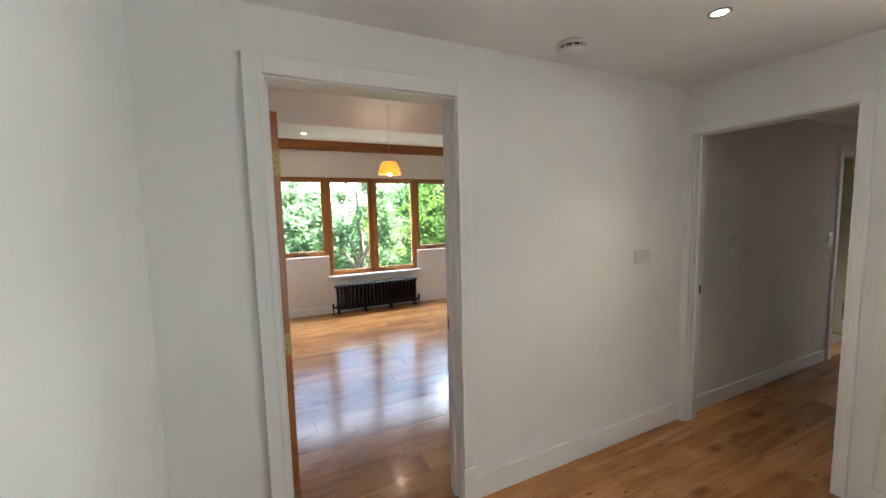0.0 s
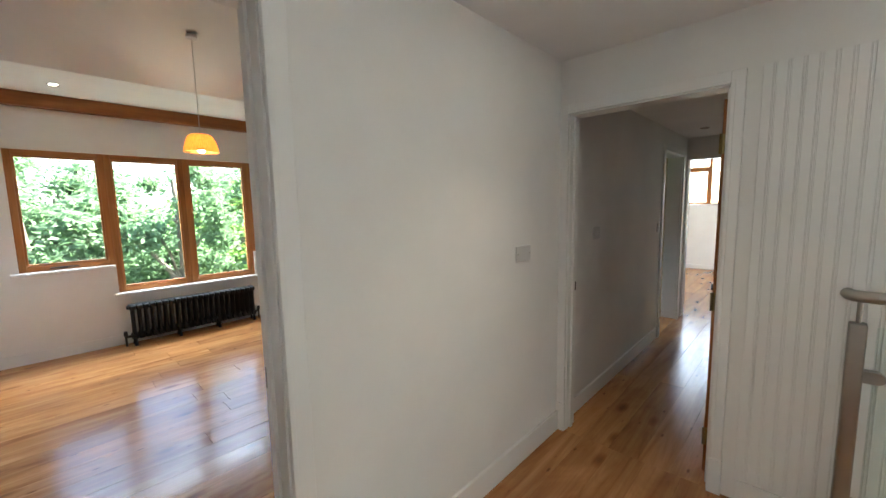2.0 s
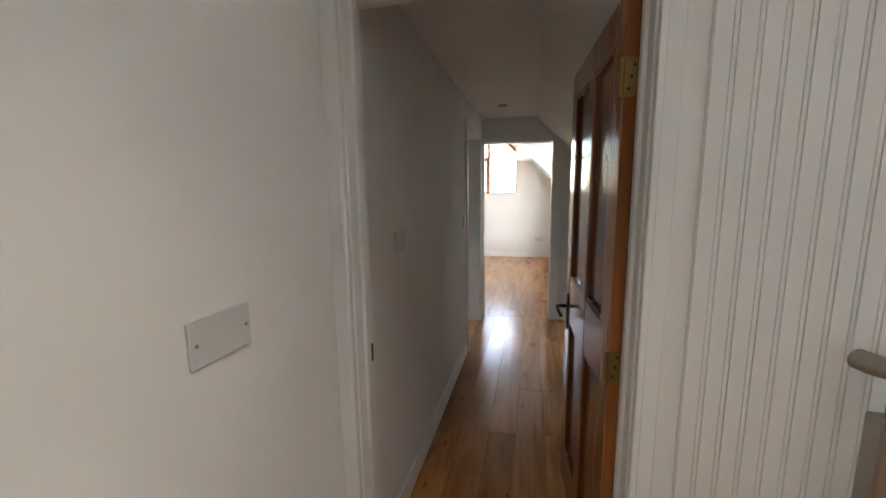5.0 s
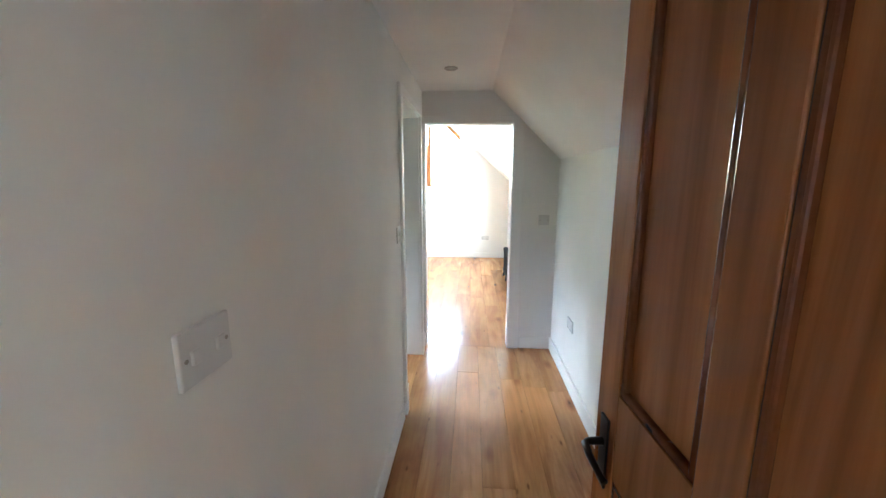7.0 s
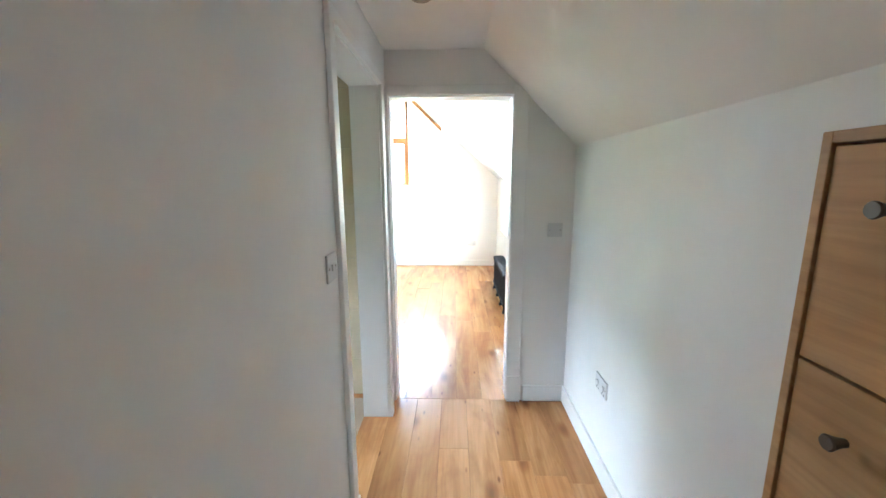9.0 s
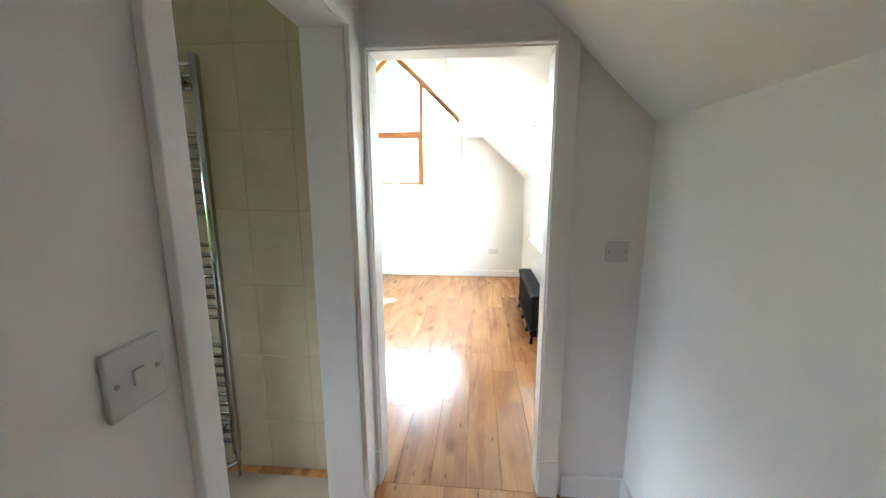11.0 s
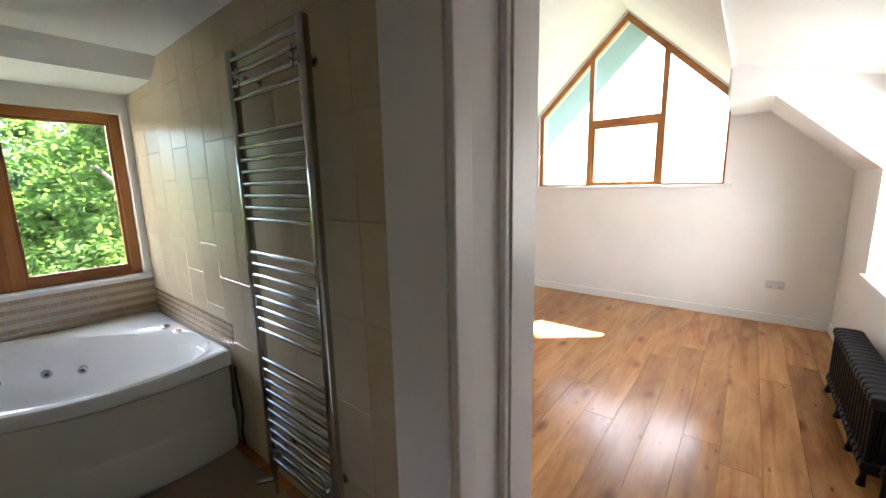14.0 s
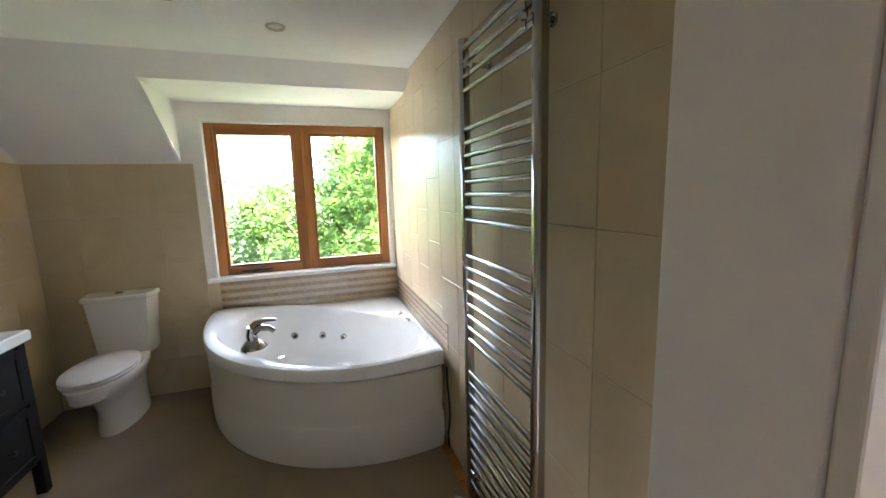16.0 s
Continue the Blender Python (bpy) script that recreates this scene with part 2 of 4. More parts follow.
LEAF = leaf_material("fresh_green_leaves", (0.075, 0.12, 0.045), (0.11, 0.17, 0.06), (0.15, 0.21, 0.08), (1.25, 1.45, 0.65))
# green leaves paled and greyed: bright haze is painted into the leaf colour
LEAF_HAZED = leaf_material("green_leaves_haze_in_colour", (0.12, 0.175, 0.10), (0.15, 0.21, 0.125), (0.175, 0.24, 0.145), (1.05, 1.2, 0.9))
LEAF_DARK = leaf_material("deep_green_leaves", (0.05, 0.09, 0.035), (0.08, 0.13, 0.045), (0.11, 0.17, 0.06), (1.2, 1.45, 0.7))
BARK = painted("grey_brown_bark", (0.13, 0.10, 0.075), 0.9, 0.3, 0.6, 12)
GRASS = painted("mown_grass", (0.075, 0.105, 0.045), 0.95, 0.35, 0.8, 5)


# ---- building helpers ----
def box(bm, x0, x1, y0, y1, z0, z1, bev=0.0):
    vs = [bm.verts.new((x, y, z)) for z in (z0, z1) for y in (y0, y1) for x in (x0, x1)]
    fs = [bm.faces.new([vs[i] for i in f]) for f in ((0, 2, 3, 1), (4, 5, 7, 6), (0, 1, 5, 4), (2, 6, 7, 3), (0, 4, 6, 2), (1, 3, 7, 5))]
    if bev:
        bmesh.ops.bevel(bm, geom=list({e for f in fs for e in f.edges}), offset=bev, segments=2, profile=0.5, affect="EDGES")
    return bm


def prism(bm, pts, axis, a, b):
    """Extrudes a polygon of 2D points along an axis: 'y' takes (x, z), 'x' takes (y, z), 'z' takes (x, y)."""
    put = {"y": lambda p, v: (p[0], v, p[1]), "x": lambda p, v: (v, p[0], p[1]), "z": lambda p, v: (p[0], p[1], v)}[axis]
    lo, hi = [bm.verts.new(put(p, a)) for p in pts], [bm.verts.new(put(p, b)) for p in pts]
    bm.faces.new(lo)
    bm.faces.new(hi[::-1])
    for i in range(len(pts)):
        j = (i + 1) % len(pts)
        bm.faces.new((lo[j], lo[i], hi[i], hi[j]))
    return bm


def tube(bm, pts, r, seg=12):
    """A round bar along points; r is one radius or one for each point."""
    rings, pts = [], [Vector(p) for p in pts]
    for i, p in enumerate(pts):
        d = (pts[min(i + 1, len(pts) - 1)] - pts[max(i - 1, 0)]).normalized()
        side = d.cross(Vector((0, 0, 1)) if abs(d.z) < 0.9 else Vector((1, 0, 0))).normalized()
        up = side.cross(d)
        rad = r[i] if isinstance(r, (list, tuple)) else r
        rings.append([bm.verts.new(p + rad * (math.cos(a) * side + math.sin(a) * up)) for a in (2 * math.pi * k / seg for k in range(seg))])
    for a, b in zip(rings, rings[1:]):
        for k in range(seg):
            bm.faces.new((a[k], a[(k + 1) % seg], b[(k + 1) % seg], b[k]))
    bm.faces.new(rings[0][::-1])
    bm.faces.new(rings[-1])
    return bm


def loft(bm, rings, cap0=True, cap1=True):
    rows = [[bm.verts.new(p) for p in ring] for ring in rings]
    n = len(rows[0])
    for a, b in zip(rows, rows[1:]):
        for k in range(n):
            bm.faces.new((a[k], a[(k + 1) % n], b[(k + 1) % n], b[k]))
    if cap0:
        bm.faces.new(rows[0][::-1])
    if cap1:
        bm.faces.new(rows[-1])
    return bm


def turned(bm, cx, cy, prof, seg=24, cap0=True, cap1=True):
    """A round body about a vertical axis from (radius, z) pairs."""
    return loft(bm, [[(cx + r * math.cos(2 * math.pi * k / seg), cy + r * math.sin(2 * math.pi * k / seg), z) for k in range(seg)] for r, z in prof], cap0, cap1)


def mesh_object(name, bm, material, smooth=False):
    bmesh.ops.recalc_face_normals(bm, faces=bm.faces)
    me = bpy.data.meshes.new(name)
    bm.to_mesh(me)
    bm.free()
    me.materials.append(material)
    if smooth:
        for p in me.polygons:
            p.use_smooth = True
        me.set_sharp_from_angle(angle=radians(40))
    return new(name, me)


def part(name, bm, material, parent, label="", smooth=False):
    ob = mesh_object(name, bm, material, smooth)
    ob.parent = parent
    ob.matrix_parent_inverse = parent.matrix_basis.inverted()
    if label:
        ob["label"] = label
    return ob


def thing(name, label, category, x=0, y=0, z=0, group="", kind=""):
    ob = new(name)
    ob.matrix_basis = pose(x, y, z)
    return tagged(ob, label, category, group, kind)


def struct(name, bm, material, label, category):
    return tagged(mesh_object(name, bm, material), label, category, kind="structure")


def cells(a0, a1, b0, b1, holes):
    """The rectangles left of a0..a1 by b0..b1 when holes (a, a, b, b) are cut out."""
    xs = sorted({a0, a1, *[v for h in holes for v in h[:2] if a0 < v < a1]})
    out = []
    for u, v in zip(xs, xs[1:]):
        m = (u + v) / 2
        cur = b0
        for h in sorted((h for h in holes if h[0] < m < h[1]), key=lambda h: h[2]):
            if h[2] > cur:
                out.append((u, v, cur, h[2]))
            cur = max(cur, h[3])
        if cur < b1:
            out.append((u, v, cur, b1))
    return out


def wall_x(name, x0, x1, y0, y1, z0, z1, holes=(), label="white painted plaster wall", material=None):
    bm = bmesh.new()
    for a, b, c, d in cells(y0, y1, z0, z1, holes):
        box(bm, x0, x1, a, b, -0.15 if c == 0 else c, d)
    return struct(name, bm, material or WALL, label, "wall")


def wall_y(name, y0, y1, x0, x1, z0, z1, holes=(), label="white painted plaster wall", material=None):
    bm = bmesh.new()
    for a, b, c, d in cells(x0, x1, z0, z1, holes):
        box(bm, a, b, y0, y1, -0.15 if c == 0 else c, d)
    return struct(name, bm, material or WALL, label, "wall")


def slab(bm, a, b, y0, y1, th=0.12):
    prism(bm, [a, b, (b[0], b[1] + th), (a[0], a[1] + th)], "y", y0, y1)


# ---- large structure ----
BW = -3.12      # inner face of the bathroom's window wall
RW = -4.50      # inner face of the front room's window wall
GY = 7.69       # inner face of the gable
BT = 3.49       # tiled wall of the bathroom
RX = 1.17       # low side wall of the bedroom

wall_x("wall_west_landing", -0.13, 0, -3.10, 0.98, 0, 3.7, [(-2.70, -1.78, -1, 2.155)], "long white painted wall beside the landing")
wall_x("wall_west_corridor", -0.13, 0, 0.98, 3.44, 0, 3.7, [(2.36, 3.25, -1, 2.08)], "white painted wall with the bathroom doorway")
wall_y("wall_landing_end", -3.22, -3.10, -0.13, 3.4, -0.2, 2.6)
wall_x("wall_landing_east", 3.3, 3.42, -3.10, -0.06, -0.2, 2.6)
wall_y("wall_door_landing", 0, 0.12, 0, 1.492, 0, 2.7, [(0.03, 0.875, -1, 2.075)], "white wall around the corridor doorway")
wall_x("wall_corridor_east", 1.19, 1.31, 0.12, 3.44, 0, 1.9, (), "low white painted knee wall under the sloping ceiling")
wall_y("wall_bedroom_door", 3.44, 3.56, -0.13, 1.60, 0, 3.8, [(-0.005, 0.815, -1, 2.06)], "white wall around the bedroom doorway")
wall_x("wall_bedroom_east", RX, 1.50, 3.56, GY, 0, 2.6, [(5.20, 6.73, 0.745, 1.985)], "white bedroom wall with a deep window recess")
wall_x("wall_bedroom_west", -2.95, -2.83, 3.56, GY, 0, 2.6)
wall_y("wall_room_end", -3.17, -3.05, -4.8, -0.13, 0, 3.7)
wall_y("wall_room_far", 0.70, 1.02, -4.8, -0.13, 0, 3.7, (), "white painted wall between room and bathroom")
wall_x("wall_room_window", RW - 0.30, RW, -3.05, 0.70, 0, 3.2, [(-2.50, -1.76, 0.93, 2.16), (-1.76, -0.26, 0.60, 2.16), (-0.26, 0.49, 0.93, 2.16)],
       "white window wall of the front room")
wall_x("wall_bath_window", BW - 0.15, BW, 1.02, BT, 0, 2.7, [(2.07, 3.45, 0.85, 2.06)], "bathroom wall around the wooden window")
wall_y("wall_bath_tiled", BT + 0.0022, 3.56, BW - 0.15, -0.13, 0, 3.8, (), "tiled bathroom wall", GROUT)

# gable wall with the five-sided window opening
bm = bmesh.new()
g0, g1 = GY, GY + 0.28
WL, WR, WS, WE, WA, AX = -1.87, 0.225, 1.43, 2.37, 3.39, -0.82
box(bm, -3.0, 1.6, g0, g1, -0.3, WS)
box(bm, -3.0, WL, g0, g1, WS, 3.9)
box(bm, WR, 1.6, g0, g1, WS, 3.9)
prism(bm, [(WL, WE), (AX, WA), (AX, 3.9), (WL, 3.9)], "y", g0, g1)
prism(bm, [(AX, WA), (WR, WE), (WR, 3.9), (AX, 3.9)], "y", g0, g1)
struct("wall_gable", bm, WALL, "white gable wall with a pointed window", "wall")

# void beyond the balustrade
wall_x("wall_void_west", 1.36, 1.49, 0.12, 3.9, -2.7, 3.3)
wall_y("wall_void_near", -0.05, 0.0, 1.49, 4.6, -2.7, -0.2)
wall_x("wall_void_east", 4.5, 4.62, -0.06, 3.9, -2.7, 3.3)
wall_y("wall_void_glazed", 3.6, 3.9, 1.49, 4.5, -2.7, 3.3, [(1.7, 4.3, -1.5, 0.90)], "white wall with tall timber windows below")
wall_x("wall_void_return", 3.42, 4.62, -0.18, -0.06, -2.7, 3.3)
struct("floor_below", box(bmesh.new(), 1.3, 4.7, -0.1, 3.9, -2.8, -2.7), STONE_FLOOR, "pale floor of the hall below", "floor")

# ceilings
bm = box(bmesh.new(), 0, 3.42, -3.10, 0, 2.38, 2.5)
struct("ceiling_landing", bm, CEIL, "flat white landing ceiling", "ceiling")
struct("ceiling_void", box(bmesh.new(), 1.3, 4.7, 0.0, 3.9, 3.2, 3.32), CEIL, "high white ceiling over the stair hall", "ceiling")
bm = box(bmesh.new(), 0, 0.604, 0.12, 3.44, 2.30, 2.42)
slab(bm, (0.604, 2.30), (1.33, 1.595), 0.12, 3.44)
struct("ceiling_corridor", bm, CEIL, "white corridor ceiling sloping down to one side", "ceiling")
bm = box(bmesh.new(), -2.38, -0.13, 1.02, BT, 2.28, 2.40)
slab(bm, (-3.14, 1.735), (-2.38, 2.28), 1.02, 1.925)
slab(bm, (-2.533, 2.17), (-2.38, 2.28), 1.925, BT)
box(bm, BW, -2.531, 1.925, BT, 2.17, 2.29)
prism(bm, [(BW, 1.749), (-2.533, 2.169), (BW, 2.169)], "y", 1.929, 1.94)
struct("ceiling_bathroom", bm, CEIL, "white bathroom ceiling with a sloped dormer edge", "ceiling")
bm = box(bmesh.new(), RW, -3.42, -3.05, 0.70, 2.70, 2.82)
slab(bm, (-3.42, 2.70), (-2.72, 3.36), -3.05, 0.70)
box(bm, -2.72, -0.13, -3.05, 0.70, 3.36, 3.48)
struct("ceiling_room", bm, CEIL, "white sloping ceiling of the front room", "ceiling")
bm = bmesh.new()
DY = 6.75
slab(bm, (AX, WA + 0.02), (0.25, WE), 3.56, GY, 0.15)
slab(bm, (-1.89, WE), (AX, WA + 0.02), 3.56, GY, 0.15)
slab(bm, (0.25, 2.40), (1.55, 2.05), 3.56, DY, 0.15)
box(bm, 0.235, 0.25, DY, GY, 2.12, 2.45)
box(bm, 0.25, 0.54, DY, GY, 2.12, 2.3)
slab(bm, (0.54, 2.12), (1.30, 1.41), DY, GY, 0.2)
prism(bm, [(0.25, 2.12), (0.54, 2.12), (RX, 1.53), (RX, 2.5), (0.25, 2.5)], "y", DY - 0.02, DY - 0.003)
box(bm, -1.91, -1.89, 3.56, GY, 2.12, 2.45)
box(bm, -2.19, -1.89, 3.56, GY, 2.12, 2.3)
slab(bm, (-2.95, 1.41), (-2.19, 2.12), 3.56, GY, 0.2)
struct("ceiling_bedroom", bm, CEIL, "white vaulted bedroom ceiling with sloping sides", "ceiling")
bm = bmesh.new()
slab(bm, (AX, WA + 0.12), (0.9, WA - 1.55), g1, g1 + 1.05, 0.12)
slab(bm, (-2.54, WA - 1.55), (AX, WA + 0.12), g1, g1 + 1.05, 0.12)
struct("roof_overhang", bm, ROOFING, "blue-grey roof overhang outside the gable", "roof")
bm = box(bmesh.new(), BW, -0.13, 1.02, BT, -0.1, -0.002)
struct("bathroom_floor", bm, STONE_FLOOR, "smooth beige tiled bathroom floor", "floor")

# skirtings
def skirt(name, x0, x1, y0, y1, h=0.115):
    struct(name, box(bmesh.new(), x0, x1, y0, y1, 0, h, 0.003), TRIM, "white painted skirting board", "skirting")


skirt("baseboard", 0, 0.016, -1.745, -0.02, 0.135)
skirt("baseboard", 0, 0.016, -3.10, -2.76, 0.135)
skirt("baseboard", 0, 0.016, 0.13, 2.285)
skirt("baseboard", 1.174, 1.19, 0.14, 3.44)
skirt("baseboard", 0.90, 1.174, 3.424, 3.44)
skirt("baseboard", 0.97, 1.49, -0.016, 0.0)
skirt("baseboard", -2.83, RX, GY - 0.016, GY, 0.095)
skirt("baseboard", RX - 0.016, RX, 3.57, GY - 0.016, 0.095)
skirt("baseboard", RW, RW + 0.016, -3.03, 0.69)
skirt("baseboard", RW + 0.016, -0.14, -3.05, -3.034)


# ---- door surrounds ----
def casing_x(name, side, y0, y1, top, w, wall0, wall1, label, bead=True):
    """Lining and architraves of a doorway in a wall of constant x; the architrave stands on the face x = side."""
    t = thing(name, label, "door frame", side, (y0 + y1) / 2, 0, kind="structure")
    for a, b in ((y0 - 0.03, y0), (y1, y1 + 0.03)):
        part("jamb_lining", box(bmesh.new(), wall0, wall1, a, b, 0, top + 0.03, 0.002), TRIM, t)
    part("head_lining", box(bmesh.new(), wall0, wall1, y0, y1, top, top + 0.03, 0.002), TRIM, t)
    s0, s1 = side, side + 0.02
    for a, b, i0, i1 in ((y0 - w, y0 - 0.006, y0 - 0.024, y0 - 0.006), (y1 + 0.006, y1 + w, y1 + 0.006, y1 + 0.024)):
        bm = box(bmesh.new(), s0, s1, a, b, 0, top + w, 0.004)
        if bead:
            box(bm, s1 - 0.004, s1 + 0.004, i0, i1, 0, top + 0.02, 0.003)
        part("architrave", bm, TRIM, t)
        part("plinth_block", box(bmesh.new(), s0, s1 + 0.006, a - 0.004, b + 0.002, 0, 0.20, 0.003), TRIM, t)
    bm = box(bmesh.new(), s0, s1 - 0.002, y0 - 0.006, y1 + 0.006, top + 0.006, top + w, 0.003)
    box(bm, s1 - 0.006, s1 + 0.005, y0 - 0.006, y1 + 0.006, top + 0.006, top + 0.022, 0.003)
    part("head_architrave", bm, TRIM, t)
    for a, b in ((y0, y0 + 0.012), (y1 - 0.012, y1)) if bead else ():
        part("door_stop", box(bmesh.new(), wall0 + 0.045, wall0 + 0.075, a, b, 0, top, 0.002), TRIM, t)
    return t


def casing_y(name, side, x0, x1, top, wl, wr, wall0, wall1, label, bead=True):
    t = thing(name, label, "door frame", (x0 + x1) / 2, side, 0, kind="structure")
    for a, b in ((x0 - 0.03, x0), (x1, x1 + 0.03)):
        part("jamb_lining", box(bmesh.new(), a, b, wall0, wall1, 0, top + 0.03, 0.002), TRIM, t)
    part("head_lining", box(bmesh.new(), x0, x1, wall0, wall1, top, top + 0.03, 0.002), TRIM, t)
    s0, s1 = side - 0.02, side
    for a, b, i0, i1 in ((x0 - wl, x0 - 0.006, x0 - 0.024, x0 - 0.006), (x1 + 0.006, x1 + wr, x1 + 0.006, x1 + 0.024)):
        bm = box(bmesh.new(), a, b, s0, s1, 0, top + 0.065, 0.004)
        if bead:
            box(bm, i0, i1, s0 - 0.004, s0 + 0.004, 0, top + 0.02, 0.003)
        part("architrave", bm, TRIM, t)
        part("plinth_block", box(bmesh.new(), a - 0.001, b + 0.003, s0 - 0.006, s1, 0, 0.19, 0.003), TRIM, t)
    bm = box(bmesh.new(), x0 - 0.006, x1 + 0.006, s0 + 0.002, s1, top + 0.006, top + 0.065, 0.003)
    box(bm, x0 - 0.006, x1 + 0.006, s0 - 0.005, s0 + 0.006, top + 0.006, top + 0.022, 0.003)
    part("head_architrave", bm, TRIM, t)
    if bead:
        for a, b in ((x0, x0 + 0.012), (x1 - 0.012, x1)):
            part("door_stop", box(bmesh.new(), a, b, wall0 + 0.045, wall0 + 0.075, 0, top, 0.002), TRIM, t)
    return t


d1 = casing_x("door_1", 0, -2.67, -1.83, 2.115, 0.08, -0.135, 0.0, "white painted frame of the open front room doorway")
d2 = casing_y("door_2", 0, 0.06, 0.845, 2.05, 0.06, 0.062, 0.0, 0.125, "white painted frame of the open corridor doorway")
casing_y("door_3", 3.44, 0.025, 0.785, 2.03, 0.025, 0.095, 3.44, 3.565, "white painted frame of the open bedroom doorway", False)
casing_x("door_4", 0, 2.39, 3.22, 2.05, 0.065, -0.165, 0.0, "white painted frame of the open bathroom doorway", False)

part("strike_plate", box(bmesh.new(), -0.125, -0.095, -1.8325, -1.8295, 0.93, 1.0, 0.001), BLACK, d1, "dark metal strike plate")
part("strike_plate", box(bmesh.new(), 0.0595, 0.0625, 0.09, 0.112, 0.94, 1.0, 0.001), BLACK, d2, "dark metal strike plate")


# ---- panelled doors ----
def door_leaf(name, label, m):
    """Four-panel leaf: hinge edge at the origin, width along +y, thickness along -x, panels on both faces."""
    w, h, th = 0.80, 2.02, 0.04
    t = thing(name, label, "door")
    st, mu, lo, tr = 0.10, 0.09, 0.20, 0.11
    rails = [(0.01, 0.01 + lo), (0.875, 1.085), (h - tr, h)]
    for a, b in ((0, st), (w - st, w), ((w - mu) / 2, (w + mu) / 2)):
        part("stile", box(bmesh.new(), -th, 0, a, b, 0.01, h, 0.003), PINE, t)
    for a, b in rails:
        for c, d in ((st, (w - mu) / 2), ((w + mu) / 2, w - st)):
            part("rail", box(bmesh.new(), -th + 0.001, -0.001, c, d, a, b, 0.002), PINE, t)
    for (a0, a1), (b0, b1) in zip(rails, rails[1:]):
        for c, d in ((st, (w - mu) / 2), ((w + mu) / 2, w - st)):
            pan = part("panel", box(bmesh.new(), -th + 0.016, -0.016, c, d, a1, b0), PINE, t)
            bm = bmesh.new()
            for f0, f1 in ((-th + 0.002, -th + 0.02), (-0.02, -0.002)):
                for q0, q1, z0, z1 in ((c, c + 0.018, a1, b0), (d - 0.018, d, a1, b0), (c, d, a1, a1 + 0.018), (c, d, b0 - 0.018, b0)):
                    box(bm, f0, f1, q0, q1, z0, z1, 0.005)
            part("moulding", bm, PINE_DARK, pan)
    for z in (0.22, 0.98, 1.80):
        bm = box(bmesh.new(), -th - 0.001, 0.0, -0.003, 0.001, z - 0.05, z + 0.05)
        tube(bm, [(-th - 0.004, -0.004, z - 0.05), (-th - 0.004, -0.004, z + 0.05)], 0.006, 10)
        hg = part("hinge", bm, BRASS, t, "aged brass butt hinge")
        bm = bmesh.new()
        for dz in (-0.03, 0.0, 0.03):
            tube(bm, [(-th * 0.5 + dz * 0.2, -0.0025, z + dz), (-th * 0.5 + dz * 0.2, -0.005, z + dz)], 0.004, 8)
        part("screw", bm, BLACK, hg)
    for s, x in ((-1, -th), (1, 0.0)):
        bm = box(bmesh.new(), min(x, x + s * 0.006), max(x, x + s * 0.006), w - 0.075, w - 0.035, 0.825, 1.005, 0.002)
        pl = part("handle_plate", bm, BLACK, t, "black metal handle plate")
        xo = x + s * 0.05
        bm = tube(bmesh.new(), [(x + s * 0.005, w - 0.055, 0.94), (x + s * 0.04, w - 0.055, 0.94), (xo, w - 0.062, 0.94), (xo + s * 0.004, w - 0.10, 0.938), (xo, w - 0.155, 0.93), (xo - s * 0.004, w - 0.168, 0.925)],
                  [0.010, 0.009, 0.009, 0.008, 0.007, 0.008], 12)
        part("lever", bm, BLACK, pl, "black lever handle", True)
    part("latch_plate", box(bmesh.new(), -th + 0.009, -0.009, w - 0.001, w + 0.0015, 0.88, 1.0), BRASS, t)
    t.matrix_basis = m
    return t


door_leaf("panelled_door", "varnished pine four-panel door standing open into the corridor", pose(0.848, 0.128, 0, 0, 0, 3.8))
door_leaf("panelled_door", "varnished pine four-panel door standing open into the room", pose(-0.15, -2.625, 0, 0, 0, 112))


# ---- windows ----
def light_x(t, x, y0, y1, z0, z1, bar=0.055, depth=0.07, sash=True):
    """One framed light in a wall of constant x, its frame centred on x."""
    d0, d1 = x - depth / 2, x + depth / 2
    fr = part("window_frame", box(bmesh.new(), d0, d1, y0, y0 + bar, z0, z1, 0.004), FRAME_Z, t)
    part("window_frame", box(bmesh.new(), d0, d1, y1 - bar, y1, z0, z1, 0.004), FRAME_Z, t)
    for a, b in ((z0, z0 + bar), (z1 - bar, z1)):
        part("window_rail", box(bmesh.new(), d0 + 0.002, d1 - 0.002, y0 + bar, y1 - bar, a, b, 0.004), FRAME_Y, t)
    if sash:
        bm = bmesh.new()
        for a, b, c, d in ((y0 + bar, y0 + bar + 0.02, z0 + bar, z1 - bar), (y1 - bar - 0.02, y1 - bar, z0 + bar, z1 - bar),
                           (y0 + bar + 0.02, y1 - bar - 0.02, z0 + bar, z0 + bar + 0.02), (y0 + bar + 0.02, y1 - bar - 0.02, z1 - bar - 0.02, z1 - bar)):
            box(bm, x - 0.02, x + 0.022, a, b, c, d, 0.003)
        part("glazing_bead", bm, FRAME_Z, fr)
    bm = box(bmesh.new(), x - 0.004, x + 0.004, y0 + bar, y1 - bar, z0 + bar, z1 - bar)
    p = part("pane", bm, GLASS, t)
    p.visible_shadow = False


